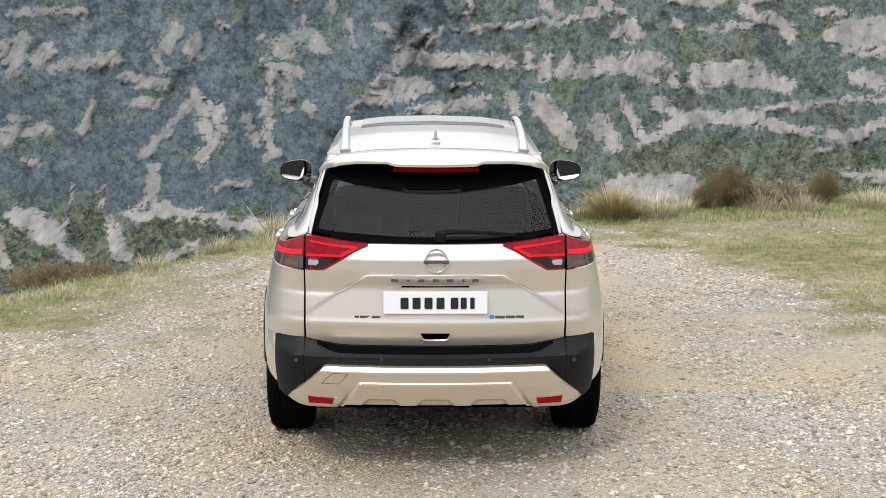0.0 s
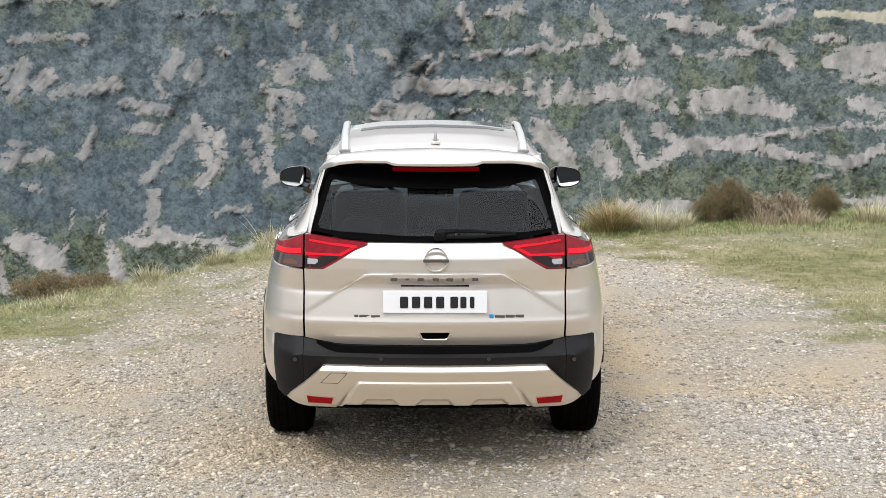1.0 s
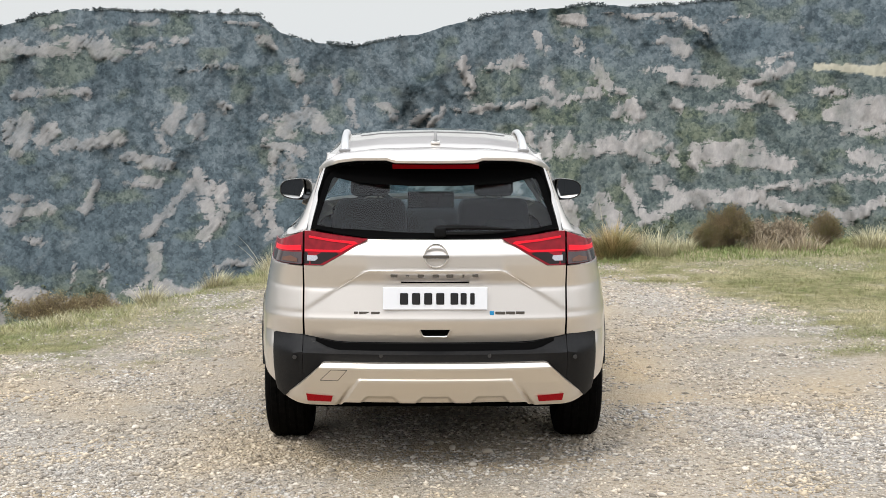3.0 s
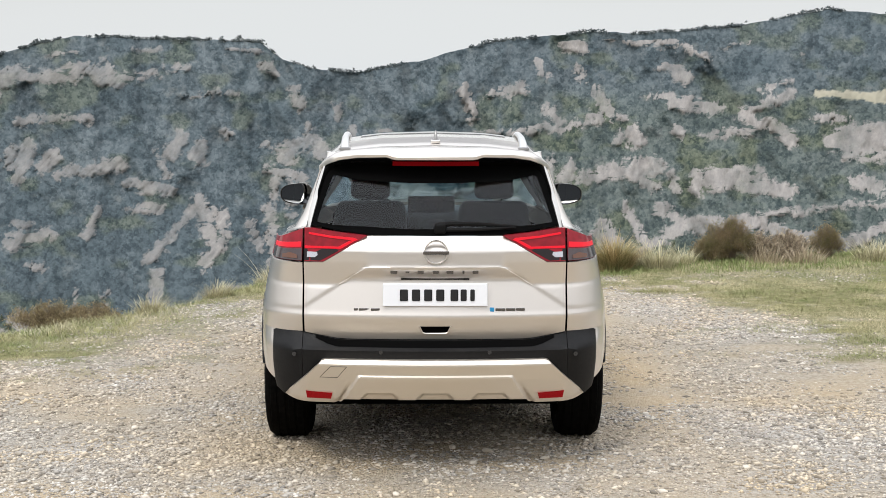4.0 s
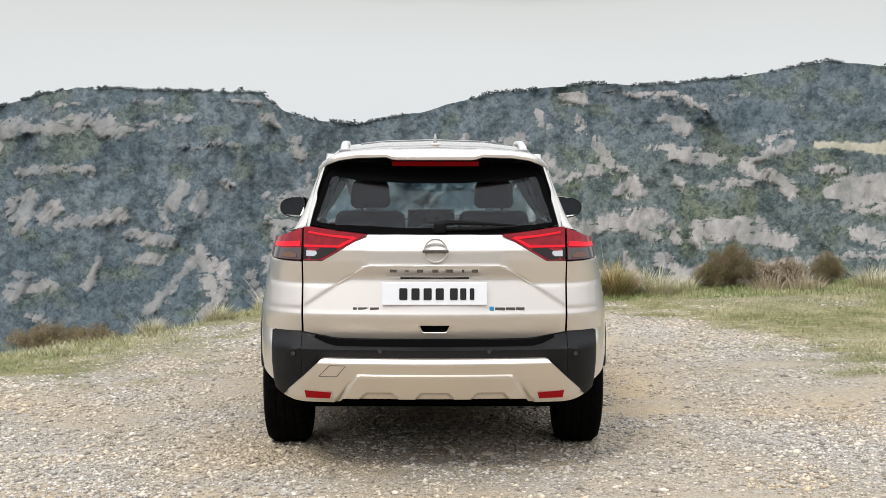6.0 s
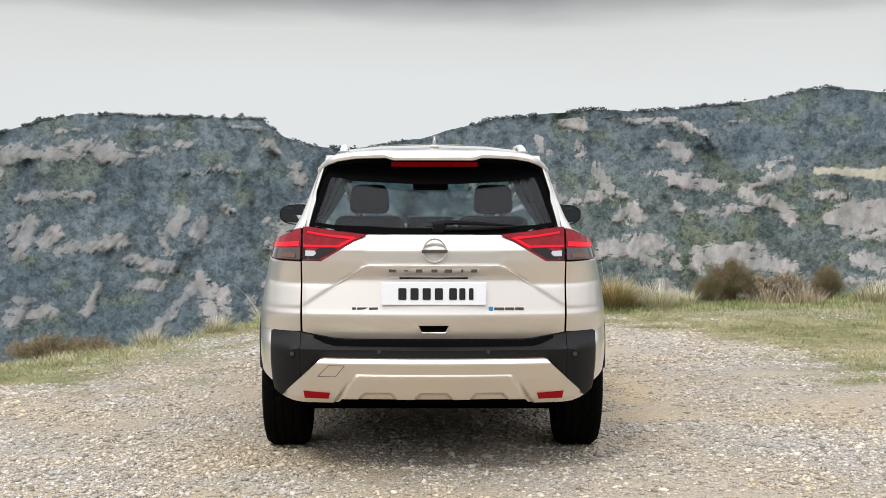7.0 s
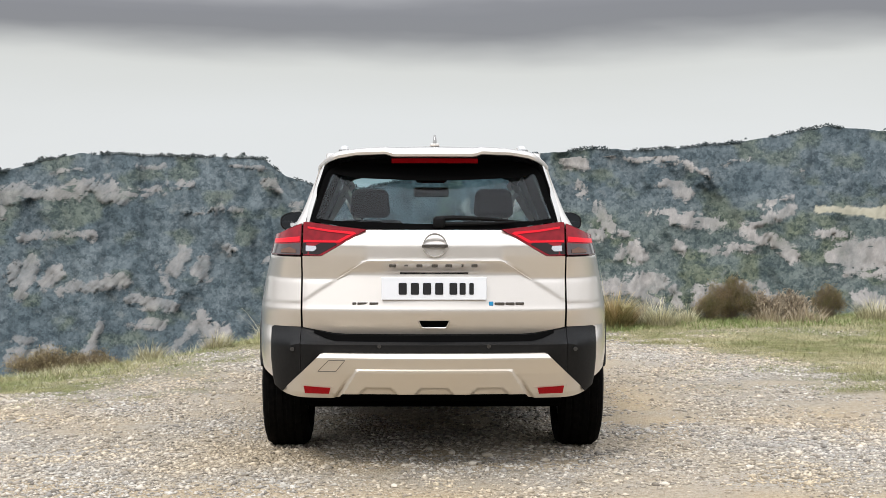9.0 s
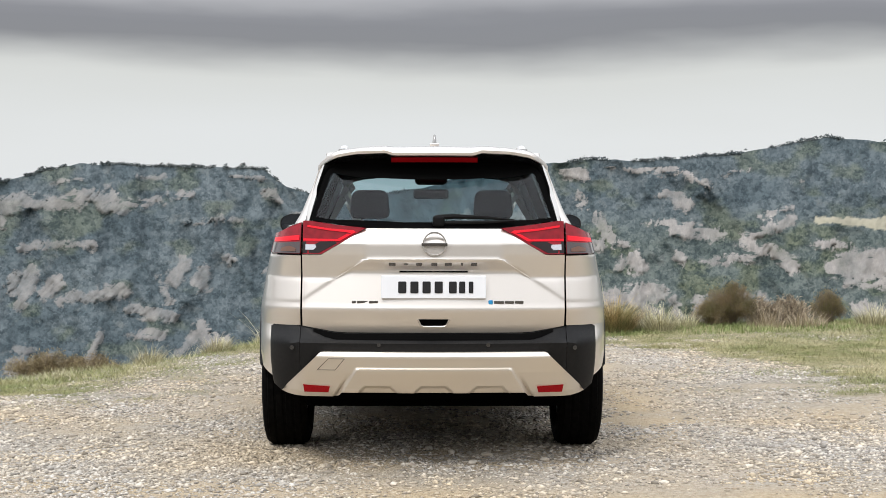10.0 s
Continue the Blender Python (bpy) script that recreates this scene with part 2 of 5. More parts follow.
REFLRED = mat("reflector_red", (.24, .002, .005), .3, spec=.15, col2=(.30, .004, .007), scale=150)
PLATE = mat("plate_white", (.82, .83, .86), .35)
INK = mat("plate_black", (.012, .012, .014), .4)
BLUE = mat("badge_blue", (.02, .25, .5), .3)
FABRIC = mat("dark_seat_leather", (.018, .018, .020), .6, col2=(.024, .024, .026), scale=30)
TRIM = mat("cabin_trim", (.022, .022, .024), .7)
LINER = mat("headliner", (.03, .03, .03), .9)
TINTED = glass("privacy_glass", (.52, .65, .70), 1.42)
PRIVACY = glass("privacy_glass_side", (.07, .08, .085), 1.45)
CLEARGLASS = glass("windscreen_glass", (.72, .82, .82))
BLADE = mat("satin_blade", (.50, .48, .45), .3, .75, col2=(.53, .51, .48), scale=60, coat=.5)
WIPER = mat("wiper_black", (.004, .004, .004), .5, spec=.12, col2=(.006, .006, .006), scale=80)
RAIL = mat("satin_aluminium", (.74, .74, .73), .3, .85, col2=(.70, .70, .69), scale=60)
MIRROR = mat("mirror_glass", (.55, .58, .60), .02, 1.0)
SUNROOF = mat("sunroof_glass", (.22, .225, .23), .06, .3, coat=1.0)

GROUND = terrain_mat("plateau", [("gravel", (.52, .49, .455), (.30, .265, .22), 75.0), ("dirt", (.40, .30, .18), (.53, .43, .295), 30.0),
                                 ("grass", (.12, .125, .048), (.31, .27, .155), 9.0)], ((.47, .43, .365), (.24, .21, .17), 32.0), bump=.6, bscale=45.0, dist=.02)
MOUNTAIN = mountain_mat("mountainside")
STONE = mat("gravel_stone", (.47, .44, .395), .9, col2=(.34, .295, .24), scale=14.0, mottle=(.43, .35, .245), mscale=.9, island=.52)
# far scrub: its blue-grey is distance haze put into the foliage colour
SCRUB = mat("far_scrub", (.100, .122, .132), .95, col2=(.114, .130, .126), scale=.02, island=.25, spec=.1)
HEATH = mat("far_heath", (.095, .112, .072), .95, col2=(.125, .134, .088), scale=.02, island=.25, spec=.1)
GRASSGREEN = mat("short_grass", (.155, .195, .065), .8, col2=(.33, .31, .15), scale=2.2, mottle=(.50, .44, .28), mscale=.9, island=.32, spec=.15)
GRASSFRESH = mat("fresh_grass", (.17, .23, .075), .8, col2=(.26, .29, .12), scale=2.0, island=.3, spec=.15)
GRASSDRY = mat("dry_grass", (.55, .50, .36), .85, col2=(.42, .39, .24), scale=2.0, island=.45, spec=.15)
TUSSOCK = mat("rusty_tussock", (.36, .25, .13), .85, col2=(.46, .37, .20), scale=5.0, mottle=(.24, .24, .11), mscale=3.0, island=.5, spec=.15)
SHRUBLEAF = mat("shrub_leaves", (.19, .17, .08), .9, col2=(.29, .215, .125), scale=6.0, island=.25, spec=.05)
SHRUBDRY = mat("dry_scrub", (.36, .29, .205), .9, col2=(.50, .42, .31), scale=8.0, island=.28, spec=.05)
SHRUBBROWN = mat("brown_heath", (.25, .19, .11), .9, col2=(.33, .27, .15), scale=7.0, island=.4, spec=.1)
TWIG = mat("twig", (.20, .15, .11), .9)


# ---- mesh helpers ----
RNG = np.random.default_rng(7)


def link(name, verts, faces, material, parent=None, label="", smooth=35.0, attrs=None):
    me = bpy.data.meshes.new(name)
    if isinstance(faces, np.ndarray):
        nv, nf, k = len(verts), len(faces), faces.shape[1]
        me.vertices.add(nv)
        me.vertices.foreach_set("co", np.asarray(verts, np.float32).ravel())
        me.loops.add(nf * k)
        me.loops.foreach_set("vertex_index", faces.astype(np.int32).ravel())
        me.polygons.add(nf)
        me.polygons.foreach_set("loop_start", np.arange(0, nf * k, k, dtype=np.int32))
        me.update(calc_edges=True)
        me.validate()
    else:
        me.from_pydata([tuple(v) for v in verts], [], faces)
    for key, val in (attrs or {}).items():
        a = me.attributes.new(key, "FLOAT", "POINT")
        a.data.foreach_set("value", np.asarray(val, np.float32))
    if smooth:
        me.shade_smooth()
        if smooth < 180:
            me.set_sharp_from_angle(angle=radians(smooth))
    me.materials.append(material)
    ob = new(name, me)
    if parent:
        ob.parent = parent
    if label:
        ob["label"] = label
    return ob


def part(name, bm, material, parent=None, label="", smooth=35.0):
    bmesh.ops.recalc_face_normals(bm, faces=bm.faces)
    me = bpy.data.meshes.new(name)
    bm.to_mesh(me)
    bm.free()
    if smooth:
        me.shade_smooth()
        me.set_sharp_from_angle(angle=radians(smooth))
    me.materials.append(material)
    ob = new(name, me)
    if parent:
        ob.parent = parent
    if label:
        ob["label"] = label
    return ob


def empty(name, at=(0, 0, 0)):
    ob = new(name)
    ob.location = at
    return ob


def sheet(P, depth=0.02, way=(0, 1, 0), flip=False):
    """A bmesh from a grid of points (rows, columns, 3), with its rim folded back by depth."""
    P = np.asarray(P, float)
    n, m = P.shape[:2]
    bm = bmesh.new()
    vs = [[bm.verts.new(P[i, j]) for j in range(m)] for i in range(n)]
    for i in range(n - 1):
        for j in range(m - 1):
            q = [vs[i][j], vs[i][j + 1], vs[i + 1][j + 1], vs[i + 1][j]]
            bm.faces.new(q[::-1] if flip else q)
    bmesh.ops.remove_doubles(bm, verts=bm.verts, dist=2e-4)
    if depth:
        rim = [e for e in bm.edges if len(e.link_faces) == 1]
        ex = bmesh.ops.extrude_edge_only(bm, edges=rim)["geom"]
        bmesh.ops.translate(bm, vec=Vector(way) * depth, verts=[g for g in ex if isinstance(g, bmesh.types.BMVert)])
    return bm


def field(xs, zs, bot, top, yf, depth=0.025, out=0.0):
    """A panel seen from behind: columns at xs, rows at zs held between bot(x) and top(x), pushed back to yf(x, z)."""
    xs, zs = np.asarray(xs, float), np.asarray(zs, float)
    P = np.zeros((len(zs), len(xs), 3))
    for j, x in enumerate(xs):
        z = np.clip(zs, bot(x), top(x))
        P[:, j, 0], P[:, j, 2] = x, z
        P[:, j, 1] = [yf(x, q) - out for q in z]
    return sheet(P, depth)


def rbox(size, at=(0, 0, 0), r=0.01, seg=2, taper=None):
    """A rounded block; taper(x, y, z) in -0.5..0.5 gives a new unit point."""
    bm = bmesh.new()
    bmesh.ops.create_cube(bm, size=1)
    for v in bm.verts:
        c = v.co.copy()
        if taper:
            c = Vector(taper(c.x, c.y, c.z))
        v.co = Vector((c.x * size[0] + at[0], c.y * size[1] + at[1], c.z * size[2] + at[2]))
    if r:
        bmesh.ops.bevel(bm, geom=list(bm.edges), offset=r, segments=seg, affect="EDGES", profile=0.5)
    return bm


def tube(pts, radii, n=8, squash=(1, 1)):
    """A swept tube through points, with caps."""
    pts = [Vector(p) for p in pts]
    bm = bmesh.new()
    rings = []
    for i, p in enumerate(pts):
        d = (pts[min(i + 1, len(pts) - 1)] - pts[max(i - 1, 0)]).normalized()
        a = d.cross(Vector((0, 0, 1)) if abs(d.z) < .9 else Vector((0, 1, 0))).normalized()
        b = a.cross(d).normalized()
        r = radii[i] if hasattr(radii, "__len__") else radii
        rings.append([bm.verts.new(p + r * (math.cos(2 * math.pi * k / n) * a * squash[0] + math.sin(2 * math.pi * k / n) * b * squash[1])) for k in range(n)])
    for u, v in zip(rings, rings[1:]):
        for k in range(n):
            bm.faces.new((u[k], u[(k + 1) % n], v[(k + 1) % n], v[k]))
    bm.faces.new(rings[0][::-1])
    bm.faces.new(rings[-1])
    return bm


def slab(outline, yf, thick, drop=0.0):
    """A flat-backed piece with an outline of (x, z), lying on yf and standing proud by thick."""
    bm = bmesh.new()
    f = [bm.verts.new((x, yf(x, z) - thick, z)) for x, z in outline]
    b = [bm.verts.new((x, yf(x, z) + drop, z)) for x, z in outline]
    n = len(f)
    bm.faces.new(f)
    for i in range(n):
        bm.faces.new((f[i], b[i], b[(i + 1) % n], f[(i + 1) % n]))
    bmesh.ops.triangulate(bm, faces=[bm.faces[:][0]])
    return bm


def lathe(profile, n=48, axis="x"):
    """A ring body: profile of (along the axis, radius), turned round it."""
    bm = bmesh.new()
    rings = []
    for a, r in profile:
        ring = []
        for k in range(n):
            t = 2 * math.pi * k / n
            ring.append(bm.verts.new((a, r * math.cos(t), r * math.sin(t)) if axis == "x" else (r * math.cos(t), a, r * math.sin(t))))
        rings.append(ring)
    for u, v in zip(rings, rings[1:]):
        for k in range(n):
            bm.faces.new((u[k], u[(k + 1) % n], v[(k + 1) % n], v[k]))
    return bm


def smooth01(a, b, x):
    t = np.clip((x - a) / (b - a), 0, 1)
    return t * t * (3 - 2 * t)


_TAB = np.random.default_rng(3).random((256, 256))


def vnoise(x, y, s=1.0, oct=4, gain=0.5, shift=0.0):
    """Value noise, -1..1, over arrays."""
    x, y = np.asarray(x, float) * s + shift, np.asarray(y, float) * s + shift * 1.7
    tot, amp, norm = 0.0, 1.0, 0.0
    for _ in range(oct):
        xi, yi = np.floor(x).astype(int), np.floor(y).astype(int)
        fx, fy = x - xi, y - yi
        fx, fy = fx * fx * (3 - 2 * fx), fy * fy * (3 - 2 * fy)
        g = lambda i, j: _TAB[(xi + i) % 256, (yi + j) % 256]
        v = (g(0, 0) * (1 - fx) + g(1, 0) * fx) * (1 - fy) + (g(0, 1) * (1 - fx) + g(1, 1) * fx) * fy
        tot, norm = tot + amp * (2 * v - 1), norm + amp
        x, y, amp = x * 2.03 + 17.1, y * 2.03 + 5.3, amp * gain
    return tot / norm


# ---- the plateau ----
EDGE_X = [-60, -9, -5, -3.6, -2.9, -2.1, -1.7, -0.5, 1, 2, 3, 4.6, 8, 14, 60]
EDGE_Y = [-30, 0.4, 3.75, 4.9, 5.45, 6.05, 7.1, 8.1, 8.6, 8.7, 8.95, 9.35, 10.4, 11.0, 8]


def rim(x):
    return np.interp(x, EDGE_X, EDGE_Y)


def height(x, y):
    """Ground level: flat gravel round the car, sinking a little to the west rim and falling away past the rim."""
    x, y = np.asarray(x, float), np.asarray(y, float)
    z = 0.015 * vnoise(x, y, .5, 3) * smooth01(0.5, 3, np.abs(x)) + 0.006 * vnoise(x, y, 3.0, 3)
    z = z - 0.13 * smooth01(-1.4, -3.6, x) * smooth01(1.5, 5.5, y) + 0.05 * smooth01(5.5, 9, y) * smooth01(1.0, 3.0, x)
    d = y - rim(x) + .25 * vnoise(x, y, .7, 3)
    past = np.maximum(d, 0)
    z = z - np.minimum(0.5 * past * past / (past + .5) + .25 * np.maximum(past - 1.5, 0), 14 + .42 * past)
    # an unseen low slope added behind the walker, for the reflections
    z = z + 9 * smooth01(-16, -70, y) * (1 + .3 * vnoise(x, y, .05, 3))
    return z


def grassy(x, y):
    """0 on bare gravel to 1 on turf."""
    x, y = np.asarray(x, float), np.asarray(y, float)
    n = .75 * vnoise(x, y * 1.4, .7, 5, .6) + .85 * vnoise(x, y * 1.5, 2.6, 5, .65, shift=9)
    west = (y - np.interp(x, [-6, -3, -2.5, -1.95, -1.6, -1.35, -.9], [1.8, 3.2, 3.65, 4.2, 4.9, 6.0, 7.6])) / 2.0 * (x < 0)
    east = (y - np.interp(x, [0, 1.2, 1.8, 2.5, 2.9, 3.2, 3.6, 6], [8.5, 8.0, 7.2, 6.4, 5.2, 3.9, 3.3, 1.5])) / 3.0 * (x >= 0)
    return np.clip(.5 + west + east + 1.2 * n, 0, 1) * np.clip(.78 + .9 * vnoise(x, y, .45, 4, shift=15), .12, 1)


def grid_axis(stops):
    out = []
    for (a, b, s) in stops:
        out += list(np.arange(a, b, s))
    return np.array(out + [stops[-1][1]])


gx = grid_axis([(-800, -60, 40), (-60, -10, 2.5), (-10, -5, .25), (-5, 6, .055), (6, 12, .3), (12, 60, 3), (60, 800, 40)])
gy = grid_axis([(-900, -60, 40), (-60, -6, 2), (-6, -2, .25), (-2, 11, .055), (11, 30, .5), (30, 330, 12)])
X, Y = np.meshgrid(gx, gy)
Z = height(X, Y)
idx = np.arange(X.size).reshape(X.shape)
gf = np.stack([idx[:-1, :-1], idx[:-1, 1:], idx[1:, 1:], idx[1:, :-1]], -1).reshape(-1, 4)
turf = grassy(X, Y)
gravel = np.clip(.5 + 1.4 * vnoise(X, Y, .9, 4, shift=4), 0, 1)
dirt = np.clip(.05 + 1.6 * vnoise(X * .8, Y * 1.5, .8, 4, shift=21), 0, 1) * .8
# the worn, sandy wheel tracks along the walker's line
dirt = np.maximum(dirt, .95 * np.exp(-((X - 1.3) / .38) ** 2) * smooth01(-1, 1, Y) * np.clip(.75 + .9 * vnoise(X, Y, 1.9, 4, shift=63), 0, 1))
dirt = np.maximum(dirt, .75 * smooth01(1.9, 1.0, np.abs(X)) * smooth01(-1.2, 0, Y) * np.clip(.6 + 1.2 * vnoise(X, Y, 1.6, 4, shift=33), 0, 1))
dirt = np.maximum(dirt, .75 * np.exp(-((Y + .6 + .15 * X) / .35) ** 2) * (1 + .5 * vnoise(X, Y, 1.2, 3)))
ground = link("ground", np.stack([X, Y, Z], -1).reshape(-1, 3), gf, GROUND, smooth=180,
              attrs={"grass": turf.ravel(), "gravel": gravel.ravel(), "dirt": np.clip(dirt, 0, 1).ravel()})
tagged(ground, "pale gravel and sandy dirt plateau thinning into turf at its rim", "ground", kind="structure")

# ---- the mountains across the valley ----
# past 60 degrees either way: unseen ridge added to darken the flanks' reflections
RIDGE_AZ = [-150, -100, -60, -30, -19, -15.4, -14.2, -12.8, -9.7, -6.0, -5.6, -5.2, -4.2, -2.4, -0.1, 2.5, 6.3, 8.6, 11.9, 14.9, 17.1, 20, 35, 60, 100, 150]
RIDGE_EL = [2.0, 4.0, 2.5, 1.2, .6, .9, 1.25, 1.55, 1.5, 1.38, 1.05, .75, .42, .25, .70, 1.40, 1.78, 1.74, 2.0, 2.56, 2.38, 2.1, 2.4, 3.0, 4.0, 2.0]
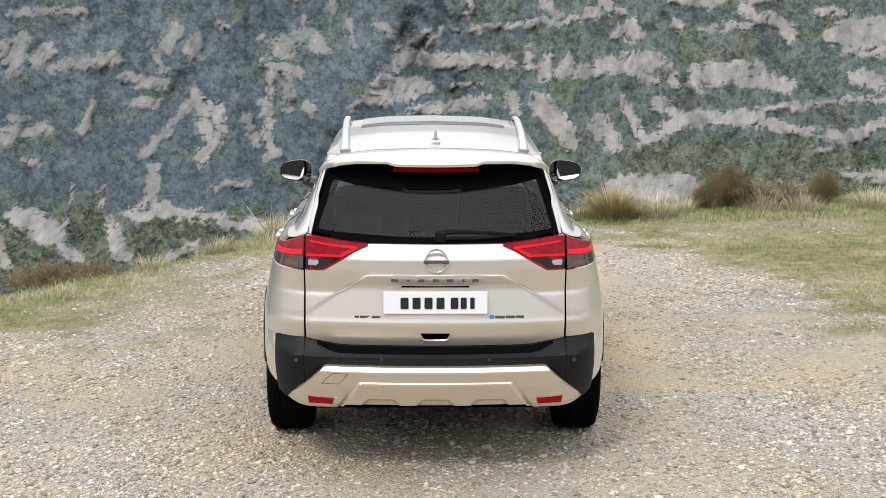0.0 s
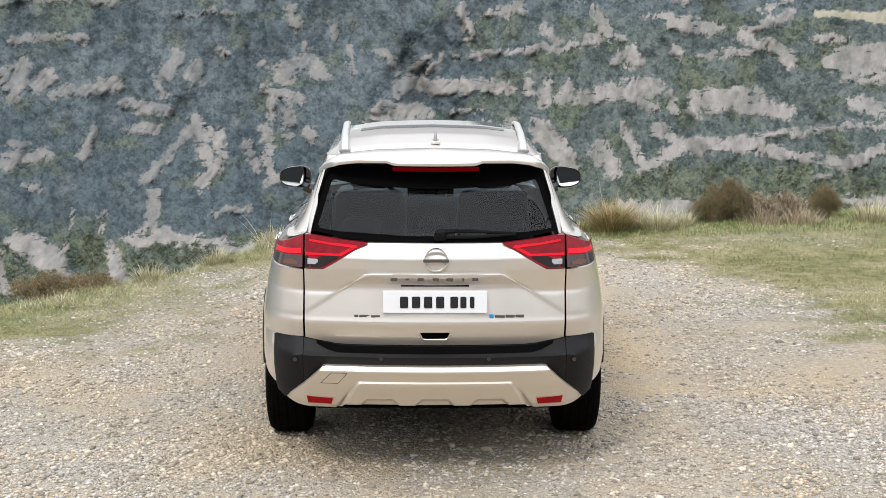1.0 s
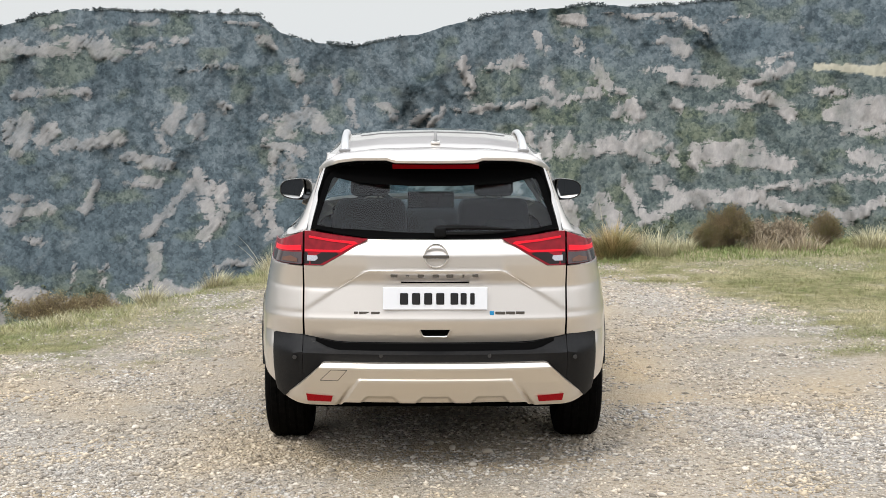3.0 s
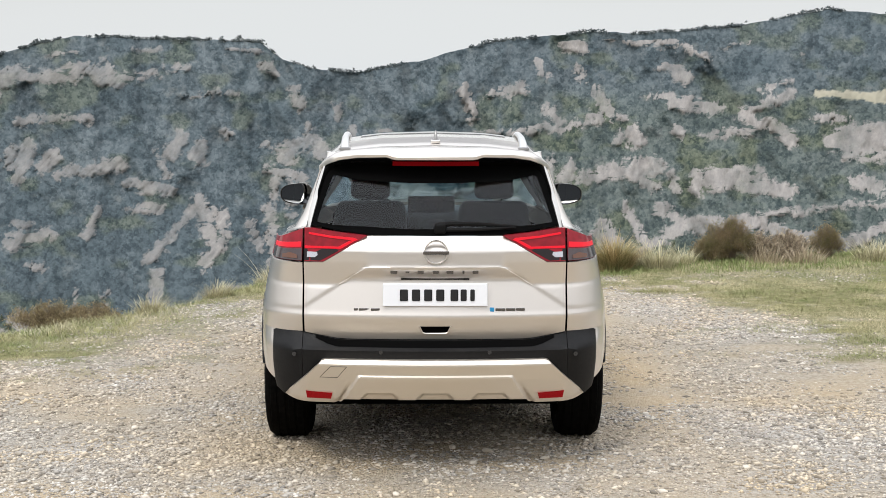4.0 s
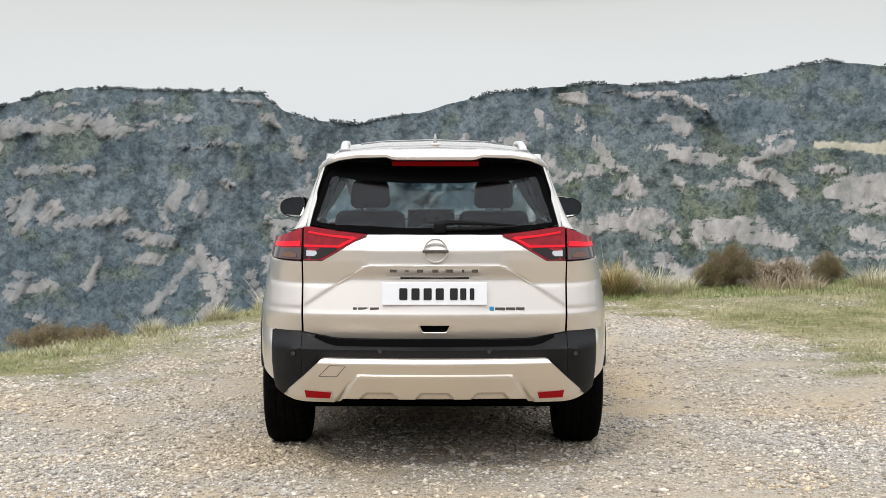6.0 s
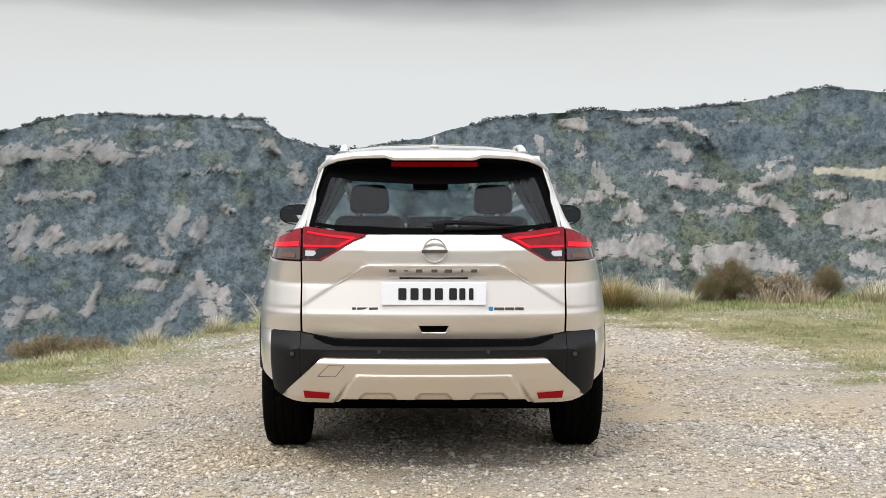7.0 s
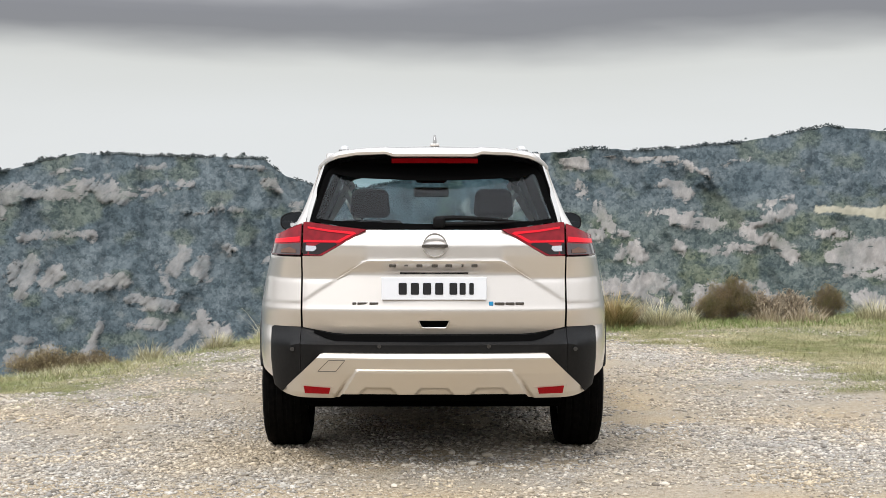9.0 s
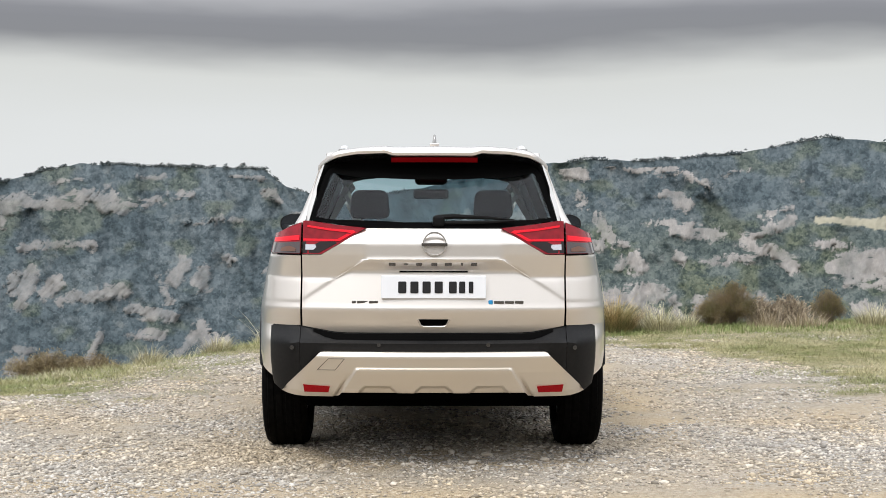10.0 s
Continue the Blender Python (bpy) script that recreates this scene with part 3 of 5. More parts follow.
# rock faces across the valley: each runs from one bearing and elevation to another, with a half-width at either end (degrees)
OUTCROPS = {
    "near_spur": [(-14.89, -8.73, -13.91, -9.47, 0.43, 0.47), (-15.61, -9.15, -15.53, -10.60, 0.17, 0.21), (-13.72, -9.75, -12.83, -10.52, 0.17, 0.21), (-12.92, -7.80, -13.39, -9.24, 0.13, 0.09), (-11.80, -7.84, -11.93, -8.57, 0.11, 0.11), (-11.58, -9.20, -11.27, -10.47, 0.26, 0.34), (-10.69, -8.81, -9.64, -8.78, 0.34, 0.30), (-9.44, -8.91, -7.54, -9.04, 0.26, 0.26), (-7.33, -9.32, -5.84, -9.45, 0.26, 0.21), (-9.49, -10.53, -8.42, -10.08, 0.21, 0.19)],
    "west_fins": [(-8.27, -4.45, -7.99, -5.92, 0.26, 0.30), (-7.65, -4.98, -7.25, -5.72, 0.30, 0.21), (-8.38, -4.72, -10.41, -6.72, 0.19, 0.21), (-10.01, -7.25, -10.22, -8.30, 0.30, 0.26), (-7.57, -6.03, -8.22, -6.87, 0.26, 0.30), (-5.76, -4.89, -5.62, -6.69, 0.21, 0.30), (-6.40, -5.41, -6.21, -6.37, 0.21, 0.17), (-8.25, -2.51, -8.33, -2.88, 0.30, 0.30), (-9.25, -2.63, -9.03, -2.22, 0.34, 0.30), (-7.37, -1.97, -7.33, -2.10, 0.19, 0.19), (-11.04, -3.90, -9.50, -4.02, 0.21, 0.30), (-9.87, -2.77, -9.49, -3.60, 0.13, 0.17), (-10.86, -4.83, -9.73, -4.75, 0.17, 0.15), (-7.72, -7.93, -6.45, -7.85, 0.13, 0.15)],
    "west_faces": [(-13.45, -3.46, -11.32, -3.17, 0.19, 0.30), (-14.50, -2.53, -14.94, -3.54, 0.34, 0.26), (-14.14, -3.24, -13.62, -2.84, 0.21, 0.26), (-15.32, -3.23, -15.00, -2.62, 0.17, 0.26), (-14.75, -1.51, -12.26, -1.42, 0.19, 0.17), (-15.25, -5.88, -13.84, -5.61, 0.30, 0.26), (-15.12, -5.16, -14.63, -5.32, 0.15, 0.17), (-12.43, -5.64, -12.09, -4.71, 0.26, 0.13), (-14.40, -6.83, -14.18, -6.83, 0.19, 0.17), (-6.03, -2.58, -4.24, -2.37, 0.17, 0.26), (-5.09, -2.90, -4.13, -2.27, 0.30, 0.26), (-5.73, -3.31, -4.47, -3.74, 0.21, 0.26), (-5.42, -3.73, -5.54, -4.47, 0.21, 0.19), (-4.23, -1.85, -3.57, -2.79, 0.21, 0.28), (-4.90, -4.16, -4.86, -4.48, 0.24, 0.24)],
    "west_gap": [(-5.02, -5.00, -4.95, -5.09, 0.19, 0.19), (-4.17, -4.96, -4.17, -5.09, 0.21, 0.21), (-3.17, -1.02, -3.04, -1.43, 0.17, 0.17), (-1.48, -1.85, -1.06, -2.48, 0.17, 0.19), (-0.28, -2.54, 0.32, -2.16, 0.17, 0.17), (0.38, -2.62, 0.81, -2.16, 0.15, 0.13), (-2.57, -5.01, -1.82, -4.59, 0.13, 0.13), (-2.65, -1.85, -2.44, -2.69, 0.13, 0.17)],
    "centre_cliffs": [(-0.49, -3.17, 3.41, -3.31, 0.34, 0.26), (-0.85, -2.90, -0.79, -3.62, 0.17, 0.19), (-1.37, -4.06, 0.21, -4.21, 0.30, 0.30), (-1.82, -4.76, -0.32, -4.49, 0.26, 0.30), (-0.49, -5.19, 2.50, -4.75, 0.17, 0.26), (4.17, -2.82, 4.18, -3.52, 0.11, 0.21), (4.91, -2.73, 4.84, -3.68, 0.06, 0.32), (5.61, -2.85, 5.54, -3.68, 0.06, 0.30), (1.34, -2.14, 5.63, -1.76, 0.11, 0.17), (5.63, -1.76, 6.76, -1.51, 0.17, 0.17), (4.76, -1.16, 5.29, -1.52, 0.21, 0.19), (2.05, -1.21, 1.91, -1.42, 0.17, 0.15), (4.64, -4.74, 5.79, -6.13, 0.39, 0.43), (3.53, -4.71, 3.75, -5.13, 0.26, 0.21), (1.28, -4.16, 2.35, -4.16, 0.11, 0.11)],
    "east_cliffs": [(6.89, -5.65, 7.39, -6.28, 0.41, 0.34), (7.80, -4.75, 8.42, -5.90, 0.21, 0.17), (9.05, -4.84, 9.90, -5.24, 0.26, 0.21), (8.43, -6.22, 10.26, -5.34, 0.17, 0.30), (10.26, -5.39, 12.80, -5.25, 0.32, 0.26), (12.81, -5.50, 15.58, -5.84, 0.24, 0.17), (12.69, -4.98, 17.26, -4.40, 0.11, 0.11), (15.98, -5.83, 17.15, -5.28, 0.28, 0.28), (6.13, -3.63, 8.69, -3.18, 0.26, 0.43), (7.77, -3.32, 8.83, -4.00, 0.34, 0.26), (9.32, -3.47, 9.59, -4.10, 0.15, 0.19), (10.32, -3.56, 10.38, -3.98, 0.28, 0.30), (11.03, -3.66, 12.53, -3.43, 0.47, 0.30), (12.09, -3.85, 13.70, -4.03, 0.30, 0.34)],
    "east_faces": [(10.53, -2.11, 12.90, -1.63, 0.15, 0.19), (12.90, -1.53, 13.70, -2.18, 0.26, 0.30), (9.59, -1.84, 9.82, -1.97, 0.19, 0.17), (14.57, -1.39, 15.67, -1.44, 0.17, 0.17), (15.40, -2.20, 17.13, -1.93, 0.45, 0.56), (15.83, -2.72, 17.18, -2.82, 0.19, 0.21), (16.15, -3.67, 17.23, -3.85, 0.26, 0.26), (7.99, -1.94, 8.08, -2.23, 0.32, 0.32), (7.44, -1.98, 7.37, -2.40, 0.13, 0.15), (6.23, -1.37, 7.49, -1.44, 0.17, 0.19), (9.46, -1.02, 10.70, -1.07, 0.17, 0.17), (12.03, -1.21, 12.45, -1.53, 0.21, 0.21), (7.65, -7.93, 10.19, -7.98, 0.47, 0.56), (16.05, -7.13, 17.42, -7.33, 0.21, 0.26), (14.80, -6.45, 15.40, -6.30, 0.13, 0.13)],
    "east_heights": [(1.56, -0.35, 1.88, -0.88, 0.26, 0.26), (2.63, -0.56, 3.80, -0.24, 0.17, 0.24), (4.54, 0.61, 4.65, 0.19, 0.17, 0.19), (5.85, 0.36, 6.07, 0.06, 0.17, 0.17), (5.51, 1.33, 5.89, 1.24, 0.24, 0.28), (7.80, 1.45, 9.37, 1.35, 0.19, 0.17), (9.37, 1.35, 10.83, 0.72, 0.15, 0.13), (9.07, 0.51, 9.81, 0.09, 0.19, 0.28), (6.85, 1.58, 7.07, 1.54, 0.11, 0.11), (11.24, 1.20, 12.16, 1.44, 0.05, 0.05), (13.69, 1.02, 14.10, 1.00, 0.05, 0.05), (8.36, -0.65, 9.40, -0.54, 0.11, 0.13), (9.40, -0.77, 11.07, -0.96, 0.28, 0.26), (11.90, -1.22, 13.73, -0.47, 0.17, 0.15), (12.50, -0.32, 13.72, -0.01, 0.09, 0.09), (6.71, -0.45, 6.99, -1.08, 0.21, 0.28)],
    "east_meadow": [(14.64, -0.46, 17.72, -0.61, 0.11, 0.21)],
    "west_heights": [(-15.47, -0.01, -14.38, 0.20, 0.36, 0.26), (-14.38, 0.13, -12.77, 0.09, 0.19, 0.26), (-12.97, 0.41, -11.55, 0.31, 0.19, 0.26), (-11.96, -0.01, -9.90, 0.20, 0.21, 0.13), (-11.79, 0.68, -11.71, 0.56, 0.19, 0.19), (-11.35, -0.22, -11.04, -0.07, 0.15, 0.15), (-9.49, 0.41, -8.76, 0.42, 0.15, 0.17), (-8.87, -0.58, -6.98, -0.49, 0.13, 0.11), (-5.82, 0.53, -5.50, 0.36, 0.26, 0.19), (-7.19, 1.12, -5.92, 1.21, 0.13, 0.13), (-7.40, 1.35, -5.82, 1.38, 0.05, 0.05), (-4.66, -0.32, -4.55, -0.96, 0.19, 0.24), (-15.57, -0.42, -15.50, -0.63, 0.17, 0.17), (-13.77, 0.92, -12.76, 0.97, 0.06, 0.06), (-10.72, 1.08, -9.69, 1.15, 0.06, 0.06)],
}
az = grid_axis([(-150, -19, 1.0), (-19, 20, .05), (20, 150, 1.0)])
vv = np.linspace(0, 1, 320)
AZ, V = np.meshgrid(az, vv)
top_el = np.interp(AZ, RIDGE_AZ, RIDGE_EL) + .05 * vnoise(AZ, AZ * 0, 2.2, 4) * (np.abs(AZ) < 25)
EL = -15 + (top_el + 15) * V
lean = -.75 + .63 * smooth01(-6, 8, AZ)
dip = AZ + lean * EL
wx = AZ + .19 * vnoise(AZ, EL, 1.5, 3, shift=3) + .09 * vnoise(AZ, EL, 5.5, 3, shift=33)
wy = EL + .16 * vnoise(AZ, EL, 1.7, 3, shift=8) + .08 * vnoise(AZ, EL, 5.5, 3, shift=38)
rock, straw = np.full_like(AZ, -1.0), np.zeros_like(AZ)
for name, zone in OUTCROPS.items():
    for a0, e0, a1, e1, w0, w1 in zone:
        da, de = a1 - a0, e1 - e0
        u = np.clip(((wx - a0) * da + (wy - e0) * de) / (da * da + de * de), 0, 1)
        off_a, off_e = wx - a0 - u * da, wy - e0 - u * de
        # the foot frays out into the scrub, the head stays crisp
        reach = (w0 + (w1 - w0) * u) * np.where(off_e < 0, 1.12, .98) + .005
        near = reach - np.hypot(off_a, off_e)
        if name == "east_meadow":
            straw = np.maximum(straw, smooth01(-.01, .03, near))
        else:
            rock = np.maximum(rock, near)
loose = vnoise(dip, EL * .8, 1.5, 5, .62, shift=31)
rock = np.maximum(rock, (-.40 + .46 * loose) * (1 + .5 * smooth01(1.0, 2.2, EL)))
rock = np.minimum(np.maximum(rock, -.6), .34) - .9 * straw - 3 * smooth01(.985, 1.0, V)
rib = np.abs(vnoise(dip + .22 * vnoise(AZ, EL, 1.3, 3, shift=2), EL * .28, 2.3, 4, .55, shift=23))
flutes = np.abs(vnoise(dip, EL * .22, 7.5, 4, .6, shift=5))
rock = rock - .16 * smooth01(.07, .0, rib)
face = smooth01(-.10, .14, rock)
# ravine bands and the low west: relief shade put into colour, beside random woodland
ravine_shade = .8 * smooth01(.30, .0, np.abs(vnoise(dip + .3 * vnoise(AZ, EL, .8, 3, shift=13), EL * .55, .50, 3, .5, shift=77)))
thicket_shade = np.clip(ravine_shade * (.6 + .8 * vnoise(AZ, EL, 2.0, 4, shift=19)) + smooth01(.12, .42, vnoise(AZ, EL * 1.5, 1.1, 4, .6, shift=29)) * .8 + .6 * smooth01(.10, .34, vnoise(AZ, EL * 1.6, 3.2, 4, .6, shift=49))
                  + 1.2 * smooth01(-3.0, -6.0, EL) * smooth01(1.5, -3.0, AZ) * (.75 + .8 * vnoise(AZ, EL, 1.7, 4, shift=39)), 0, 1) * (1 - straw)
near_east = smooth01(5.5, 8.0, AZ) * smooth01(-9.2, -8.2, EL) * smooth01(-5.6, -6.8, EL)
near_west = smooth01(-3.0, -6, AZ) * smooth01(-8.4, -9.2, EL)
olive = np.clip((near_east + near_west) * (.75 + .9 * vnoise(AZ, EL * 1.5, 1.6, 4, shift=81)) + .55 * smooth01(.05, .45, vnoise(AZ, EL * 1.5, .9, 4, shift=83)) + .38 * smooth01(1.0, 6.0, AZ) * smooth01(.3, -1.5, EL), 0, 1)
# fades western rock into the plant colour, as distance haze would
cover = 1 - .32 * smooth01(1.0, -3.0, AZ) * smooth01(-8.6, -8.0, EL) * (1 - .6 * smooth01(-9.5, -8.5, AZ) * smooth01(-3.5, -4.5, EL))
FAR = 520 + 470 * np.clip((EL + 15) / 17.0, 0, 1.2) ** 1.1
FAR = FAR * (1 + .06 * vnoise(AZ, EL * .6, .35, 4) + .010 * vnoise(AZ + .6 * EL, EL * .5, 1.0, 3) + .001 * vnoise(AZ, EL, 7, 3))
FAR = FAR - (1 - face) * (1.0 + 1.6 * np.abs(vnoise(AZ, EL * 1.3, 3.4, 3, .6, shift=51))) * FAR / 900
FAR = FAR - face * (3.0 + 5 * np.minimum(rib, .4) + 1.5 * np.minimum(flutes, .3)) * FAR / 800
MX, MY, MZ = FAR * np.sin(np.radians(AZ)), FAR * np.cos(np.radians(AZ)) - 7.36, FAR * np.tan(np.radians(EL)) + 1.9
idx = np.arange(AZ.size).reshape(AZ.shape)
mf = np.stack([idx[:-1, :-1], idx[:-1, 1:], idx[1:, 1:], idx[1:, :-1]], -1).reshape(-1, 4)
back = np.stack([MX[-1] * 1.6, MY[-1] * 1.6, np.full(len(az), -80.0)], -1)
mv = np.concatenate([np.stack([MX, MY, MZ], -1).reshape(-1, 3), back])
last, bi = idx[-1], AZ.size + np.arange(len(az))
mf = np.concatenate([mf, np.stack([last[:-1], last[1:], bi[1:], bi[:-1]], -1)])
hind = np.zeros(len(az))
mountain = link("mountain_range", mv, mf, MOUNTAIN, smooth=180, attrs={key: np.concatenate([val.ravel(), hind + fill]) for key, val, fill in (("rock", rock, -1), ("olive", olive, 0), ("thicket_shade", thicket_shade, 0), ("straw", straw, 0), ("cover", cover, 1))})
lay = mountain.data.attributes.new("slope", "FLOAT_VECTOR", "POINT")
lay.data.foreach_set("vector", np.concatenate([np.stack([AZ, EL, AZ * 0], -1).reshape(-1, 3) * 13.96, np.zeros((len(az), 3))]).astype(np.float32).ravel())
lay = mountain.data.attributes.new("fall", "FLOAT_VECTOR", "POINT")
lay.data.foreach_set("vector", np.concatenate([np.stack([dip, EL, AZ * 0], -1).reshape(-1, 3) * 13.96, np.zeros((len(az), 3))]).astype(np.float32).ravel())
tagged(mountain, "grey limestone mountainside with scrub and pale rock faces", "mountain", kind="structure")

# ---- clump builders ----
_p = (1 + 5 ** .5) / 2
ICO_V = np.array([(-1, _p, 0), (1, _p, 0), (-1, -_p, 0), (1, -_p, 0), (0, -1, _p), (0, 1, _p), (0, -1, -_p), (0, 1, -_p), (_p, 0, -1), (_p, 0, 1), (-_p, 0, -1), (-_p, 0, 1)]) / 1.902
ICO_F = np.array([(0, 11, 5), (0, 5, 1), (0, 1, 7), (0, 7, 10), (0, 10, 11), (1, 5, 9), (5, 11, 4), (11, 10, 2), (10, 7, 6), (7, 1, 8),
                  (3, 9, 4), (3, 4, 2), (3, 2, 6), (3, 6, 8), (3, 8, 9), (4, 9, 5), (2, 4, 11), (6, 2, 10), (8, 6, 7), (9, 8, 1)])
OCT_V = np.array([(1, 0, 0), (0, 1, 0), (-1, 0, 0), (0, -1, 0), (0, 0, 1), (0, 0, -1)]) * 1.1
OCT_F = np.array([(0, 1, 4), (1, 2, 4), (2, 3, 4), (3, 0, 4), (1, 0, 5), (2, 1, 5), (3, 2, 5), (0, 3, 5)])



def scatter(name, base_v, base_f, at, size, squash, jitter, material, smooth=0):
    """Many jittered lumps in one mesh."""
    n, k = len(at), len(base_v)
    v = base_v[None] * (1 + jitter * (RNG.random((n, k, 3)) - .5) * 2)
    t = RNG.random(n) * 2 * math.pi
    c, s = np.cos(t)[:, None], np.sin(t)[:, None]
    v = v * (np.asarray(squash) * (1 + .35 * (RNG.random((n, 3)) - .5)))[:, None, :]
    v = np.stack([v[..., 0] * c - v[..., 1] * s, v[..., 0] * s + v[..., 1] * c, v[..., 2]], -1)
    v = v * np.asarray(size)[:, None, None] + at[:, None, :]
    f = base_f[None] + (np.arange(n) * k)[:, None, None]
    return link(name, v.reshape(-1, 3), f.reshape(-1, base_f.shape[1]), material, smooth=smooth)


def bushes(name, at, size, material, leaves=13):
    """Far bushes: each a dome of small tilted leaf clumps with gaps, all in one mesh."""
    n = len(at)
    d = RNG.normal(size=(n, leaves, 3))
    d[..., 2] = np.abs(d[..., 2]) * .9 - .15
    d *= (.45 + .55 * RNG.random((n, leaves, 1)) ** .5) / np.linalg.norm(d, axis=2, keepdims=True)
    c = at[:, None, :] + d * (size * 1.25)[:, None, None]
    v = c[:, :, None, :] + RNG.normal(0, .42, (n, leaves, 3, 3)) * size[:, None, None, None]
    return link(name, v.reshape(-1, 3), np.arange(n * leaves * 3).reshape(-1, 3), material, smooth=0)


# woodland in the folds, bushes on the ledges and along the skyline
n_try = 160000
ia = RNG.integers(np.searchsorted(az, -18.5), np.searchsorted(az, 19.8), n_try)
iv = (RNG.random(n_try) * (len(vv) - 1)).astype(int)
keep = (rock[iv, ia] < -.05) & (straw[iv, ia] < .2) & (RNG.random(n_try) < (near_east + near_west)[iv, ia] * (.3 + vnoise(AZ[iv, ia], EL[iv, ia], 1.3, 4, shift=91)))
ia, iv = ia[keep][:5000], iv[keep][:5000]
crest = RNG.integers(np.searchsorted(az, -18.5), np.searchsorted(az, 19.8), 1600)
crest = crest[vnoise(az[crest], az[crest] * 0, .8, 3, shift=6) > -.25]
ia, iv = np.concatenate([ia, crest]), np.concatenate([iv, np.full(len(crest), len(vv) - 1)])
n = len(ia)
wide = FAR[iv, ia] / 850 * (.5 + .9 * RNG.random(n) ** 1.7)
wide[-len(crest):] *= .5 + .6 * RNG.random(len(crest))
spot = np.stack([MX[iv, ia], MY[iv, ia], MZ[iv, ia]], -1) + RNG.normal(0, .5, (n, 3))
spot[:, 2] -= .10 * wide
low = np.arange(n) < n - len(crest)
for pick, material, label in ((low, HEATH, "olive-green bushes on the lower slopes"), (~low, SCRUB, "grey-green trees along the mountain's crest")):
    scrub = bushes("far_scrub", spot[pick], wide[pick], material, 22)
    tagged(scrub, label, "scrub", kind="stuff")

# unseen woods added on the slope behind the walker, to darken reflections
n = 4500
wxy = np.stack([RNG.uniform(-120, 120, n), RNG.uniform(-85, -26, n)], -1)
spot = np.stack([wxy[:, 0], wxy[:, 1], height(wxy[:, 0], wxy[:, 1]) + 1.0 + 5.5 * RNG.random(n)], -1)
woods = scatter("woods", ICO_V, ICO_F, spot, .8 + 1.2 * RNG.random(n), (1, 1, .8), .35, SCRUB, smooth=0)
tagged(woods, "unseen dark green wood added behind the plateau for reflections", "woods", kind="stuff")


# ---- the car: stands along +y, its rear at y = 0 ----
car = tagged(empty("car"), "champagne-silver compact SUV parked on the gravel with tail lamps glowing", "car")
DOOR_Z = [.26, .34, .50, .64, .80, .95, 1.07, 1.13, 1.18, 1.29, 1.47, 1.565, 1.612, 1.635, 1.643]
SIDE_X = [.84, .90, .925, .93, .925, .905, .88, .845, .775, .705, .63, .583, .515, .30, 0.0]
ROOF_Y = [.55, .77, 1.2, 1.7, 2.2, 2.6, 2.9, 3.75, 4.5, 4.68]
ROOF_Z = [1.628, 1.644, 1.660, 1.668, 1.655, 1.620, 1.575, 1.09, .98, .78]


def plan(x):
    """How far the tail curves forward at half-width x."""
    x = abs(x)
    return .05 * (x / .6) ** 2 + (4.5 * (x - .62) ** 2 if x > .62 else 0)


def section(y, k):
    """The car's skin at length y, on line k from the sill up to the roof's middle."""
    k0 = int(min(max(math.floor(k), 0), 13))
    f = k - k0
    x = SIDE_X[k0] * (1 - f) + SIDE_X[k0 + 1] * f
    z = DOOR_Z[k0] * (1 - f) + DOOR_Z[k0 + 1] * f
    wide = np.interp(y, [.6, .75, 1.0, 2, 3, 3.7, 4.3, 4.68], [.975, .985, 1.0, .99, .985, 1.0, .93, .74])
    belt = np.interp(y, [.6, 2.9, 3.75, 4.5, 4.68], [1.18, 1.13, 1.05, .90, .75])
    t = np.interp(y, ROOF_Y, ROOF_Z)
    if k <= 8:
        z = .26 + (z - .26) * (belt - .26) / .92
        flare = .008 * math.exp(-((y - 1.0) / .42) ** 2) + .008 * math.exp(-((y - 3.72) / .42) ** 2)
        x = x * wide + flare * smooth01(.98, .80, z)
    else:
        b = float(np.clip((1.575 - t) / .485, 0, 1)) if y > 2.9 else 0.0
        z0 = belt + (z - 1.18) / .463 * (max(t, belt) - belt)
        hx = .79 * wide * (14 - k) / 6
        hz = belt + (t - belt) * math.sqrt(max(0, 1 - (hx / (.79 * wide + .001)) ** 2))
        x, z = x * (1 - b) * wide + hx * b, z0 * (1 - b) + hz * b
    return x, z


def strip(ys, ks, s, out=0.0):
    P = np.zeros((len(ks), len(ys), 3))
    for i, k in enumerate(ks):
        for j, y in enumerate(ys):
            x, z = section(y, k)
            P[i, j] = (s * (x + out * (k < 12)), y, z + out * (k >= 11))
    return P


def both(ys, ks):
    """A strip that goes over the top from one side to the other."""
    a, b = strip(ys, ks, 1), strip(ys, ks[:-1], -1)[::-1]
    return np.concatenate([a, b])


WHEELS = [(1.0, .362), (3.72, .362)]


